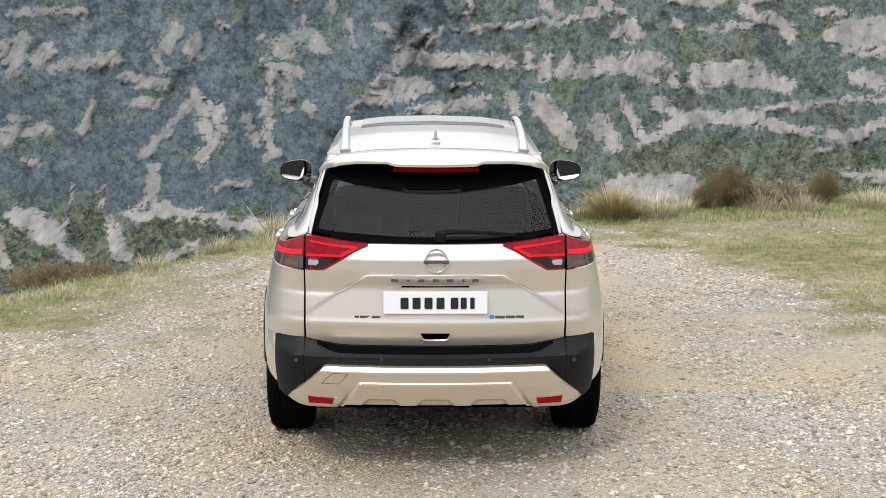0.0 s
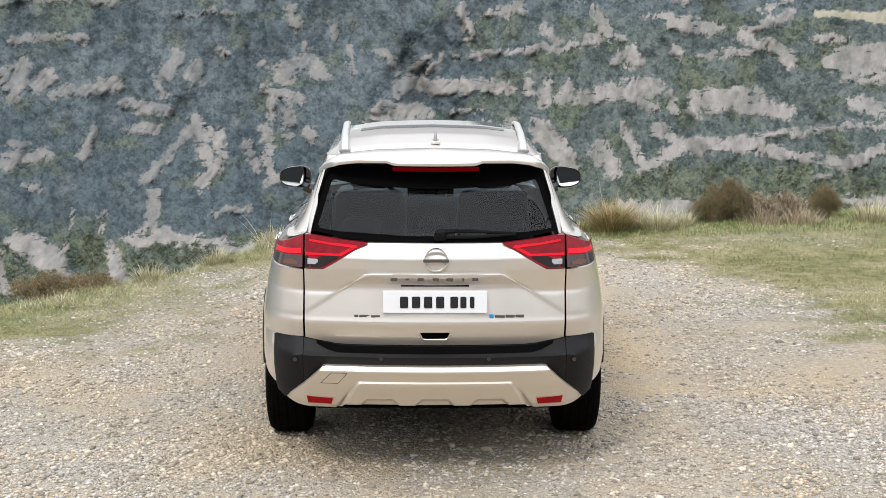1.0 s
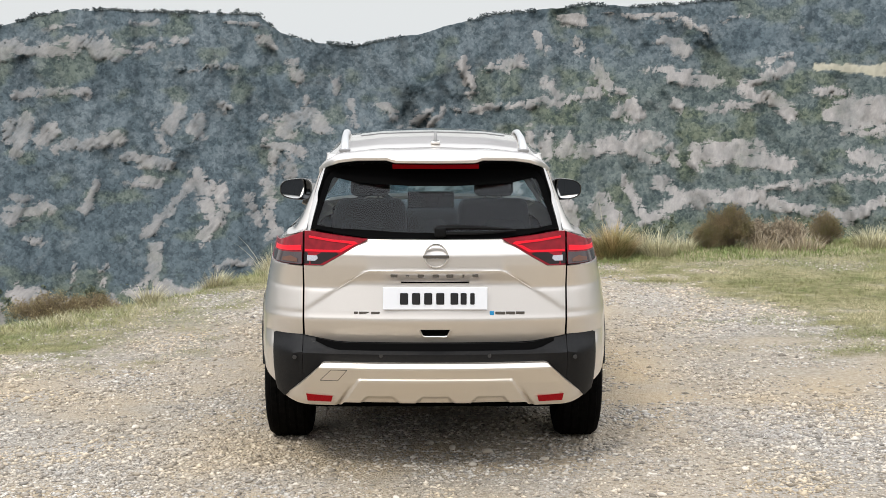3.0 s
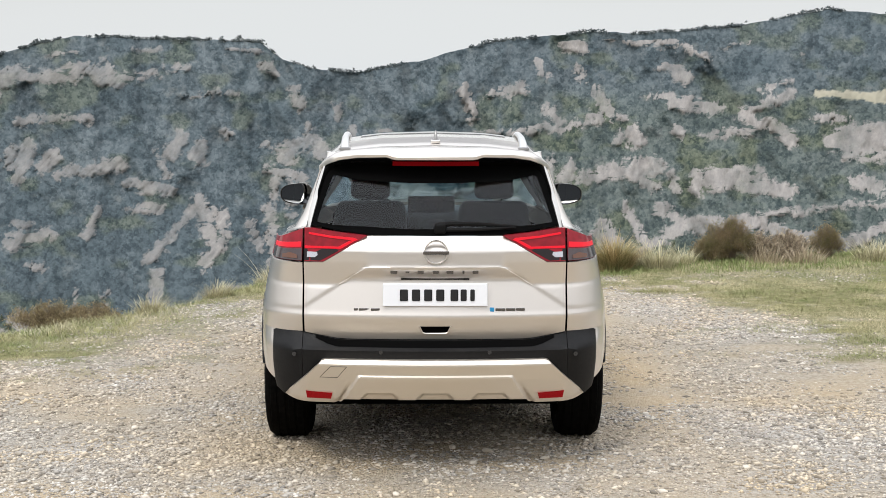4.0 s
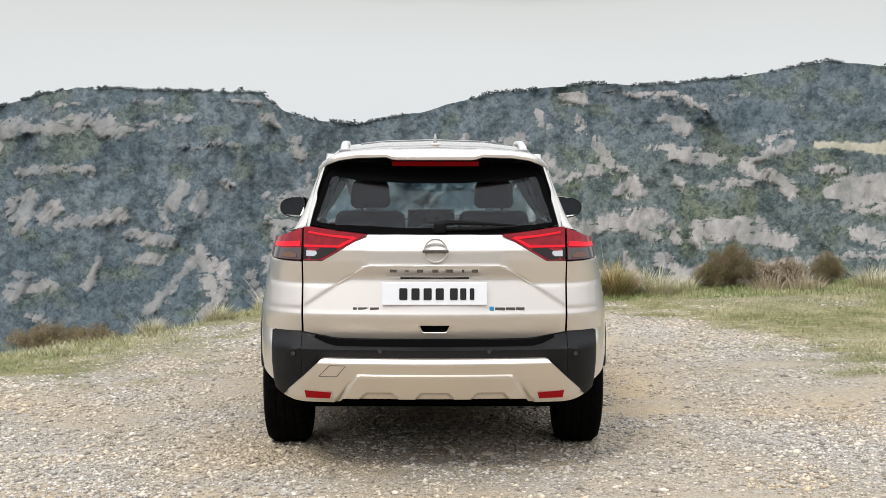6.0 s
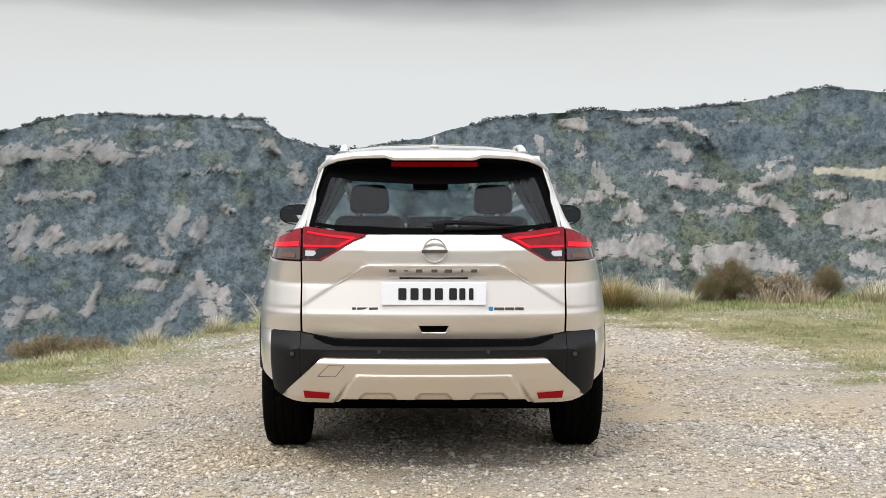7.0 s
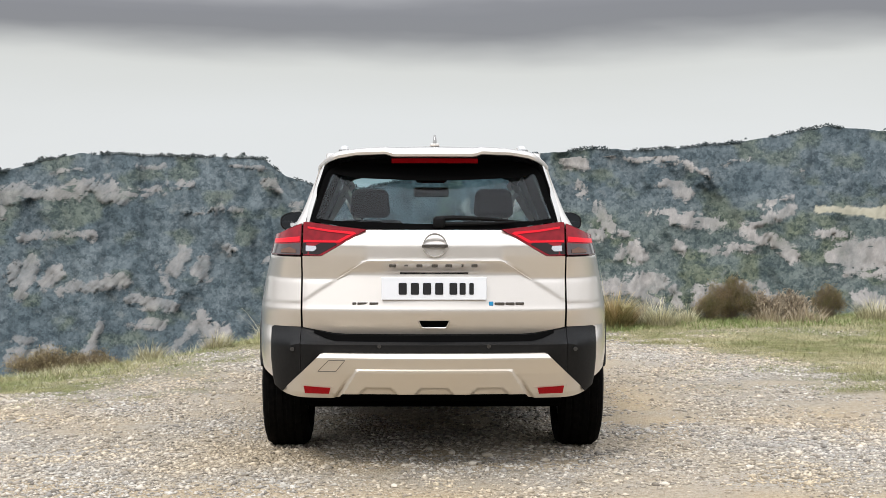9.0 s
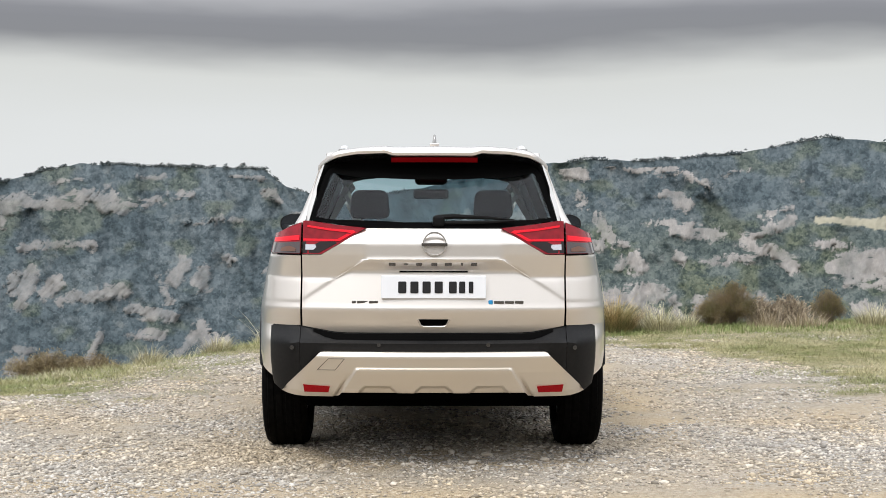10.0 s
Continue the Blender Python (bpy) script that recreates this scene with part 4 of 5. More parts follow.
def body_side(s):
    ys = np.arange(.70, 4.681, .0398)
    ks = np.linspace(0, 8, 33)
    P = strip(ys, ks, s)
    inside = np.zeros(P.shape[:2], bool)
    for wy, wz in WHEELS:
        d = np.hypot(P[..., 1] - wy, P[..., 2] - wz)
        hole = d < .395
        inside |= hole
        f = .395 / np.maximum(d, .02)
        P[..., 1] = np.where(hole & (d > .30), wy + (P[..., 1] - wy) * f, P[..., 1])
        P[..., 2] = np.where(hole & (d > .30), wz + (P[..., 2] - wz) * f, P[..., 2])
    bm = bmesh.new()
    n, m = P.shape[:2]
    vs = [[bm.verts.new(P[i, j]) for j in range(m)] for i in range(n)]
    for i in range(n - 1):
        for j in range(m - 1):
            if not inside[i:i + 2, j:j + 2].all():
                bm.faces.new((vs[i][j], vs[i][j + 1], vs[i + 1][j + 1], vs[i + 1][j]))
    bmesh.ops.delete(bm, geom=[v for v in bm.verts if not v.link_faces], context="VERTS")
    edge = [e for e in bm.edges if len(e.link_faces) == 1]
    ex = bmesh.ops.extrude_edge_only(bm, edges=edge)["geom"]
    bmesh.ops.translate(bm, vec=(-s * .03, 0, 0), verts=[g for g in ex if isinstance(g, bmesh.types.BMVert)])
    return bm


def arch(s, wy, wz):
    """Black cladding round a wheel opening."""
    P = []
    for r, o in ((.385, -.03), (.385, .008), (.40, .012), (.445, .010), (.452, .001), (.452, -.02)):
        row = []
        for a in np.linspace(-8, 164, 45):
            y, z = wy + r * math.cos(radians(a)), wz + r * math.sin(radians(a))
            x = np.interp(z, [q[1] for q in [section(y, k) for k in range(9)]], [q[0] for q in [section(y, k) for k in range(9)]])
            row.append((s * (x + o), y, z))
        P.append(row)
    return sheet(P, 0)


for s in (-1, 1):
    part("body_side", body_side(s), PAINT, car)
    for wy, wz in WHEELS:
        part("wheel_arch", arch(s, wy, wz), PLASTIC, car, "matt black wheel-arch cladding")
    part("sill", tube([(s * .87, y, .30) for y in (1.45, 2.4, 3.3)], .05, 8), PLASTIC, car, "matt black sill cladding")
    for a, b in ((.86, 1.30), (1.38, 2.12), (2.20, 2.92)):
        ys = np.linspace(a, b, 9)
        part("side_window", sheet(strip(ys, np.linspace(8.05, 10.6, 7), s), .006, (-s, 0, 0)), PRIVACY, car, "dark tinted side glass")
    for a, b in ((.70, .86), (1.30, 1.38), (2.12, 2.20), (2.92, 3.02)):
        part("pillar", sheet(strip(np.linspace(a, b, 5), np.linspace(8, 11, 8), s), .03, (-s, 0, 0)), PAINT if a in (.70, 2.92) else GLOSSBLACK, car)
    part("roof_side", sheet(strip(np.linspace(.70, 2.96, 40), np.linspace(10.6, 11.05, 3), s), .02, (-s, 0, 0)), PAINT, car)
    part("windscreen_pillar", tube([(s * section(y, 10.4)[0], y, section(y, 10.4)[1]) for y in np.linspace(2.95, 3.72, 9)], .035, 8), PAINT, car)
for s in (-1, 1):
    for y in (1.42, 2.30, 3.16):
        part("door_gap", tube([(s * (section(y, k)[0] + .0005), y, section(y, k)[1]) for k in np.linspace(1, 8, 15)], .003, 5), SEAL, car)
    for y in (1.62, 2.52):
        x, z = section(y, 5.6)
        part("door_handle", tube([(s * (x - .005), y - .11, z), (s * (x + .035), y - .09, z), (s * (x + .04), y + .07, z), (s * (x - .005), y + .10, z)], [.012, .014, .014, .012], 8), CHROME, car, "chrome door handle")
part("roof", sheet(both(np.linspace(.60, 2.92, 50), np.linspace(11, 14, 16)), .012, (0, 0, -1)), PAINT, car, "pale champagne roof skin")
part("headliner", sheet(both(np.linspace(.66, 2.9, 20), np.linspace(10.9, 14, 8)) - np.array((0, 0, .05)), 0), LINER, car)
part("windscreen", sheet(both(np.linspace(2.94, 3.72, 14), np.linspace(10.2, 14, 10)), .005, (0, 0, -1)), CLEARGLASS, car)
part("bonnet", sheet(both(np.linspace(3.72, 4.68, 20), np.linspace(8, 14, 14)), .02, (0, 0, -1)), PAINT, car)
part("nose", sheet([[(s * section(4.68, k)[0], 4.68 + b, section(4.68, k)[1]) for s, k in [(-1, q) for q in np.linspace(0, 14, 15)] + [(1, q) for q in np.linspace(14, 0, 15)]] for b in (0, .01)]
                   + [[(0, 4.70, .6)] * 30], 0), PAINT, car)
part("sunroof", sheet(both(np.linspace(1.55, 2.62, 24), np.linspace(12.42, 14, 8)) + np.array((0, 0, .004)), .01, (0, 0, -1)), SUNROOF, car, "panoramic glass roof reflecting the sky")

# tailgate skin
MID = np.array([(.66, .115), (.69, .10), (.79, .060), (.806, .055), (.83, .062), (.98, .096), (1.0, .098), (1.045, .056), (1.054, .050), (1.060, .056), (1.130, .060), (1.148, .066), (1.206, .105)])
OUTER = np.array([(.66, .115), (.69, .10), (.79, .060), (.815, .055), (.84, .062), (.945, .085), (.965, .092), (1.055, .068), (1.08, .062), (1.130, .060), (1.148, .066), (1.206, .105)])


# the creases are softly pressed: both profiles are rounded over a centimetre
_zz = np.linspace(.60, 1.30, 701)
_kern = np.exp(-.5 * (np.arange(-20, 21) / 6.0) ** 2)
_kern /= _kern.sum()


def pressed(prof):
    y = np.interp(_zz, prof[:, 0], prof[:, 1])
    return np.convolve(np.pad(y, 20, mode="edge"), _kern, "valid")


MID_Y, OUTER_Y = pressed(MID), pressed(OUTER)


def tail_y(x, z):
    a = abs(x)
    w = .336 + max(0, 1.055 - z) * 1.54
    t = float(smooth01(w - .012, w + .022, a))
    return (1 - t) * np.interp(z, _zz, MID_Y) + t * np.interp(z, _zz, OUTER_Y) + plan(x)


def tail_top(x):
    return np.interp(abs(x), [0, .337, .559, .70], [1.206, 1.206, 1.076, 1.076])


def tail_bot(x):
    return np.interp(abs(x), [0, .44, .50, .664], [.688, .688, .692, .722])


tailgate = tagged(empty("tailgate"), "closed champagne tailgate with number plate", "")
tailgate.parent = car
XT = np.concatenate([np.linspace(-.655, -.56, 10), np.linspace(-.55, .55, 121), np.linspace(.56, .655, 10)])
ZT = np.unique(np.concatenate([np.arange(.688, 1.2061, .007), MID[:, 0], OUTER[:, 0]]).round(4))
ZT = ZT[(ZT >= .688) & (ZT <= 1.206)]
part("tailgate_panel", field(XT, ZT, tail_bot, tail_top, tail_y, .04), PAINT, tailgate, smooth=40)


# rear glass
def glass_y(x, z):
    return .110 + (z - 1.206) * .86 + .34 * x * x


def glass_bot(x):
    return np.interp(abs(x), [0, .335, .48, .63], [1.209, 1.211, 1.226, 1.248])


def glass_top(x):
    return np.interp(abs(x), [0, .30, .50, .56, .63], [1.545, 1.543, 1.535, 1.50, 1.248])


def inner_top(x):
    return np.interp(abs(x), [0, .12, .40, .515, .53, .60], [1.455, 1.455, 1.468, 1.490, 1.484, 1.262])


def inner_bot(x):
    return np.interp(abs(x), [0, .15, .30, .5, .60], [1.238, 1.238, 1.245, 1.250, 1.262])


XG = np.linspace(-.628, .628, 201)
ZG = np.linspace(1.209, 1.546, 31)
rear_window = part("rear_window", field(XG, ZG, glass_bot, glass_top, glass_y, .006), TINTED, tailgate, "dark tinted rear window")
part("glass_border", field(XG, ZG, glass_bot, lambda x: min(max(inner_bot(x), glass_bot(x)), glass_top(x)) if abs(x) < .6 else glass_top(x), glass_y, .004, .003), SEAL, rear_window, "black printed glass border")
part("glass_border", field(XG, ZG, lambda x: min(inner_top(x), glass_top(x)) if abs(x) < .6 else glass_top(x), glass_top, glass_y, .004, .003), SEAL, rear_window, "black printed glass border")
for s in (-1, 1):
    # gloss blades beside the glass
    P = []
    for z in np.linspace(1.236, 1.552, 14):
        xi = np.interp(z, [1.236, 1.5, 1.552], [.630, .566, .548])
        w = np.interp(z, [1.236, 1.30, 1.5, 1.552], [.016, .030, .026, .02])
        P.append([(s * (xi + u * w), glass_y(xi, z) - .012 + .02 * u * u + (.02 if u == 0 else 0), z) for u in (0, .15, .5, .85, 1)])
    part("side_blade", sheet(P, .05), BLADE, tailgate, "satin silver blade beside the rear glass")
    part("blade_gap", sheet([[(s * (np.interp(z, [1.236, 1.5, 1.552], [.648, .592, .568]) + u), glass_y(.64, z) + .012, z) for u in (-.004, .006)] for z in np.linspace(1.23, 1.552, 8)], .03), GLOSSBLACK, tailgate)


# rounded rear corners: a soft turn, a firm edge, then a nearly straight flank
_t = np.linspace(0, 1, 81)
_turn = np.interp(_t, [0, .30, .52, .66, .80, 1], [12, 32, 55, 68, 76, 84])
_dx, _dy = np.cumsum(np.cos(np.radians(_turn)) * .236), np.cumsum(np.sin(np.radians(_turn)) * .236 * np.interp(_t, [0, .5, 1], [1, 1.15, 1.9]))
CORNER_T, CORNER_X, CORNER_Y = _t, (_dx - _dx[0]) / (_dx[-1] - _dx[0]), (_dy - _dy[0]) / (_dy[-1] - _dy[0])


def corner(z, n, x0=None, y0=None, yend=.71):
    ks = np.linspace(0, 11, 60)
    q = [section(yend, k) for k in ks]
    xe = float(np.interp(z, [p[1] for p in q], [p[0] for p in q]))
    xg = x0 if x0 is not None else float(np.interp(z, [.35, .72, 1.076, 1.245], [.666, .666, .663, .643]))
    yg = y0 if y0 is not None else tail_y(xg, min(max(z, .69), 1.13)) if z < 1.2 else glass_y(xg, z)
    out = []
    for t in np.linspace(0, 1, n):
        r = float(np.interp(t, CORNER_T, CORNER_X))
        q = float(np.interp(t, CORNER_T, CORNER_Y))
        out.append((xg + (xe - xg) * r, yg + (yend - yg) * q, z))
    return out


def lamp_top(x):
    return np.interp(x, [.64, .66, .70, .80, .90], [1.246, 1.238, 1.222, 1.186, 1.165])


QZ = np.unique(np.concatenate([np.arange(.722, 1.0761, .007), OUTER[:, 0]]).round(4))
QZ = [z for z in QZ if .722 <= z <= 1.0761]
for s in (-1, 1):
    flipx = np.array((s, 1, 1))
    part("quarter_panel", sheet(np.array([corner(z, 22) for z in QZ]) * flipx, .03, (0, 1, 0)), PAINT, car, smooth=40)
    # shoulder and D-pillar above the lamp
    up = []
    for z in np.linspace(1.165, 1.60, 34):
        x0 = float(np.interp(z, [1.165, 1.236, 1.5, 1.56, 1.60], [.69, .655, .602, .575, .50]))
        row = np.array(corner(min(z, 1.598), 20, x0, glass_y(min(x0, .64), z) + .02))
        row[:, 2] = z
        if z < 1.245:
            row[:, 2] = np.maximum(z, [lamp_top(x) + .004 for x in row[:, 0]])
        up.append(row)
    part("rear_pillar", sheet(np.array(up) * flipx, .03, (-s * .6, .8, 0)), PAINT, car, smooth=40)
    # outer lamp on the wing
    lamp = empty("tail_lamp")
    lamp.parent = car
    lamp["label"] = "wraparound tail lamp with glowing red light bar"

    def wing_lamp(lo, hi, out, u0=0.0, u1=.80, n=18):
        rows = []
        for v in np.linspace(0, 1, 12):
            row = np.array(corner(1.08, 60))
            row = row[int(u0 * 59):int(u1 * 59) + 1]
            row = row[np.linspace(0, len(row) - 1, n).astype(int)]
            za, zb = np.array([lo(x) for x in row[:, 0]]), np.array([hi(x) for x in row[:, 0]])
            zz = np.minimum(za + (zb - za) * v, [lamp_top(x) for x in row[:, 0]])
            row[:, 2] = zz
            row[:, 1] += (zz - 1.08) * .45 - out
            row[:, 0] += out * .5 - (zz - 1.08) * .25 * smooth01(.70, .88, row[:, 0])
            rows.append(row)
        return sheet(np.array(rows) * flipx, .02)

    part("lens", wing_lamp(lambda x: 1.081, lamp_top, .004), LENSRED, lamp, "dark red outer lens")
    part("light_bar", wing_lamp(lambda x: np.interp(x, [.64, .9], [1.150, 1.132]), lambda x: np.interp(x, [.64, .9], [1.176, 1.150]), .007, .02, .62), LEDRED, lamp, "glowing red light bar")
    part("smoked_band", wing_lamp(lambda x: 1.083, lambda x: np.interp(x, [.64, .9], [1.142, 1.126]), .0065, .0, .66), LENSGREY, lamp, "greyish clear lower lens")
    part("indicator", wing_lamp(lambda x: 1.092, lambda x: np.interp(x, [.66, .72, .78], [1.100, 1.120, 1.104]), .009, .08, .34), AMBER, lamp, "amber indicator")
    # lamp half on the tailgate
    inner = empty("tail_lamp")
    inner.parent = tailgate
    inner["label"] = "tailgate half of the tail lamp, red over smoked glass"

    def lamp_y(x, z):
        return .062 + plan(x) + (z - 1.076) * .22 - .004

    lo = lambda x: max(tail_top(x) + .003, 1.080)
    hi = lambda x: np.interp(x, [.335, .48, .63, .66], [1.209, 1.224, 1.246, 1.244])
    XL = np.linspace(.338, .652, 34)
    bmL = field(XL, np.linspace(1.08, 1.25, 22), lo, hi, lamp_y, .03)
    bmesh.ops.scale(bmL, vec=flipx, verts=bmL.verts)
    part("lens", bmL, LENSRED, inner, "dark red lens")

    def bit(name, outline, m, thick, label=""):
        bm = slab([(s * x, z) for x, z in outline], lambda x, z: lamp_y(abs(x), z), thick, .004)
        part(name, bm, m, inner, label)

    bit("smoked_lens", [(.652, 1.085), (.572, 1.085), (.480, 1.135), (.492, 1.142), (.652, 1.141)], LENSDARK, .003, "smoked lower lens")
    bit("reversing_lamp", [(.638, 1.101), (.598, 1.101), (.584, 1.113), (.588, 1.127), (.638, 1.129)], LENSCLEAR, .006, "clear reversing lamp")
    # the glowing bracket
    bit("light_bar", [(.650, 1.146), (.468, 1.144), (.405, 1.180), (.43, 1.181), (.480, 1.154), (.650, 1.157)], LEDRED, .006, "glowing red light bar")
    bit("light_bar", [(.385, 1.189), (.40, 1.198), (.52, 1.207), (.63, 1.224), (.63, 1.214), (.52, 1.197), (.43, 1.188), (.405, 1.180)], LEDRED, .006, "glowing red light bar")

    part("shut_line", sheet([[(s * x, tail_y(.66, z) + .012, z) for x in (.650, .672)] for z in np.linspace(.70, 1.09, 8)], .02), SEAL, car)
# plate and badges
part("number_plate", rbox((.52, .012, .114), (0, .062, .918), .003, 1), PLATE, tailgate, "white number plate with dark characters")
plate = bpy.data.objects["number_plate"]
for cx, w in ((-.152, .052), (-.092, .052), (-.032, .052), (.028, .052), (.098, .05), (.144, .042), (.188, .034)):
    part("character_bar", rbox((w - .012, .003, .058), (cx - .003, .0558, .917), .004, 1), INK, plate)
# near-black strip painting the shade below the crease, above the plate
part("plate_recess", slab([(-.17, .989), (.17, .989), (.17, .996), (-.17, .996)], lambda x, z: .0985, .002, .03), UNDER, tailgate, "dark strip for the shaded slot above the plate")


def on_tail(x, z):
    return tail_y(x, z)


ring = lathe([(-.002, .052), (-.008, .0535), (-.008, .0595), (-.003, .061), (.014, .061)], 40, "y")
bmesh.ops.translate(ring, vec=(.004, .053, 1.131), verts=ring.verts)
badge = part("badge", ring, CHROME, tailgate, "round chrome maker's badge")
part("badge_bar", rbox((.128, .010, .017), (.004, .045, 1.129), .003, 1), DARKCHROME, badge)
for x, w in ((-.208, .034), (-.141, .020), (-.075, .030), (.0, .030), (.07, .034), (.137, .010), (.197, .030)):
    part("letter_bar", rbox((w, .006, .015 if w != .020 else .005), (x + .003, on_tail(x, 1.030) - .005, 1.030), .002, 1), DARKCHROME, tailgate)
for x0, x1 in ((-.405, -.385), (-.38, -.325), (-.32, -.275)):
    part("letter_bar", rbox((x1 - x0, .005, .013), ((x0 + x1) / 2, on_tail(x0, .842) - .002, .842), .002, 1), DARKCHROME, tailgate)
part("letter_bar", rbox((.022, .005, .022), (.283, on_tail(.283, .842) - .002, .842), .003, 1), BLUE, tailgate, "small blue badge")
for x0, x1 in ((.30, .35), (.354, .40), (.404, .447)):
    part("letter_bar", rbox((x1 - x0, .005, .014), ((x0 + x1) / 2, on_tail(x0, .842) - .002, .842), .002, 1), DARKCHROME, tailgate)
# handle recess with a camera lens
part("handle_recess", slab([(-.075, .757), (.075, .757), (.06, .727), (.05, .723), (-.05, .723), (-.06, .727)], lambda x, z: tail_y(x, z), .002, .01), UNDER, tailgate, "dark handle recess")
part("handle_lip", tube([(x, tail_y(0, z) - .004, z) for x, z in ((-.078, .757), (-.063, .725), (-.05, .720), (.05, .720), (.063, .725), (.078, .757))], .004, 6), PAINT, tailgate)
part("crease_trim", tube([(x, tail_y(x, z) - .001, z) for x, z in ((-.485, .958), (-.41, 1.008), (-.345, 1.050), (-.32, 1.056), (0, 1.057), (.32, 1.056), (.345, 1.050), (.41, 1.008), (.485, .958))], .0022, 6), PAINT, tailgate)

# wiper
part("wiper_cap", rbox((.06, .05, .055), (.025, .12, 1.245), .014, 3), WIPER, tailgate, "black wiper pivot cap")
part("wiper_arm", tube([(.01, .115, 1.262), (.10, .118, 1.268), (.25, .135, 1.262), (.405, .165, 1.250)], [.014, .012, .009, .005], 8), WIPER, tailgate, "black wiper arm")
part("wiper_blade", tube([(.02, .118, 1.236), (.20, .125, 1.238), (.405, .16, 1.245)], [.010, .010, .006], 6), WIPER, tailgate, "black wiper blade")

# spoiler
def edge_z(x):
    return np.interp(abs(x), [0, .205, .245, .40, .49, .55, .585, .605], [1.576, 1.576, 1.589, 1.584, 1.570, 1.548, 1.525, 1.505])


def edge_y(x):
    return .262 + .52 * x * x + (2.2 * (abs(x) - .52) if abs(x) > .52 else 0) * .6


def roof_z(x, y):
    ks = np.linspace(10, 14, 41)
    q = [section(y, k) for k in ks]
    return float(np.interp(abs(x), [p[0] for p in q][::-1], [p[1] for p in q][::-1]))


P = []
for t in range(9):
    row = []
    for x in np.linspace(-.605, .605, 75):
        joint = (x * .965, .61 if abs(x) < .55 else .61 + (abs(x) - .55) * 1.2, roof_z(x * .965, .61) + .001)
        te = (x, edge_y(x), edge_z(x) + .022)
        if t < 5:
            u = t / 4
            p = [joint[i] * (1 - u) + te[i] * u for i in range(3)]
            p[2] += .010 * math.sin(math.pi * u) + .004 * u
        elif t == 5:
            p = [x, te[1] - .006, te[2] - .008]
        elif t == 6:
            p = [x, te[1] - .004, te[2] - .022]
        elif t == 7:
            p = [x, te[1] + .012, te[2] - .026]
        else:
            p = [x * .985, te[1] + .05, te[2] - .020]
        row.append(p)
    P.append(row)
part("spoiler", sheet(P, 0), PAINT, car, "body-coloured roof spoiler over the rear glass", smooth=25)
part("spoiler_underside", sheet([[(x * .98, edge_y(x) + .02 + a, edge_z(x) - b) for x in np.linspace(-.59, .59, 41)] for a, b in ((0, .004), (.03, .022), (.07, .03), (.11, .03))], 0), GLOSSBLACK, car, "black spoiler underside")
part("glass_header", sheet([[(x, glass_y(x, glass_top(x)) + a, glass_top(x) - .012 + b) for x in np.linspace(-.60, .60, 41)] for a, b in ((.004, 0), (.0, .03), (.01, .055), (.06, .085))], 0), SEAL, car, "black panel between rear glass and spoiler")
part("brake_lamp", sheet([[(x, edge_y(x) + .028 + a, z) for x in np.linspace(-.215, .225, 21)] for a, z in ((0, 1.566), (.010, 1.555), (.022, 1.543))], .01), REFLRED, car, "slim red high-level brake lamp")

# roof rails and aerial
for s in (-1, 1):
    rail = empty("roof_rail")
    rail.parent = car
    rail["label"] = "silver roof rail with dark feet"
    pts = [(s * np.interp(y, [.66, 1.4, 2.62], [.474, .505, .545]), y, roof_z(.50, y) + h) for y, h in ((.655, .010), (.70, .016), (.80, .021), (1.3, .023), (2.0, .021), (2.45, .018), (2.56, .012), (2.62, .0))]
    part("bar", tube(pts, [.014, .016, .016, .015, .015, .014, .013, .010], 8, (1.35, .8)), RAIL, rail)
    part("rail_foot", rbox((.058, .075, .018), (s * .474, .680, roof_z(.474, .680) + .005), .006, 2), FIN, rail, "dark rail foot")
    part("rail_foot", rbox((.05, .10, .016), (s * .546, 2.58, roof_z(.53, 2.58) + .006), .006, 2), PLASTIC, rail, "dark rail foot")
aerial = empty("aerial")
aerial.parent = car
part("aerial_base", rbox((.05, .12, .016), (.008, .79, 1.650), .006, 2), PAINT, aerial)
part("fin", rbox((.024, .085, .055), (.008, .79, 1.680), .006, 2, lambda x, y, z: (x * (1 - .55 * (z + .5)), y * (1 - .55 * (z + .5)) + .25 * (z + .5) * 0, z)), FIN, aerial, "grey aerial fin")

# bumper
bumper = empty("rear_bumper")
bumper.parent = car
bumper["label"] = "matt black rear bumper with satin silver skid plate"
BLK = np.array([(.34, .10), (.56, .040), (.60, .028), (.640, .020), (.652, .024), (.66, .035), (.688, .095), (.73, .11)])


def blk_y(x, z):
    if z > .640:
        u = min(1.0, (z - .640) / (tail_bot(x) - .644))
        return .020 + .008 * min(1.0, u * 5) + .067 * u + plan(x)
    return np.interp(z, BLK[:, 0], BLK[:, 1]) + plan(x)


def skid_top(x):
    return np.interp(abs(x), [0, .545, .562, .575, .775], [.600, .600, .596, .582, .386])


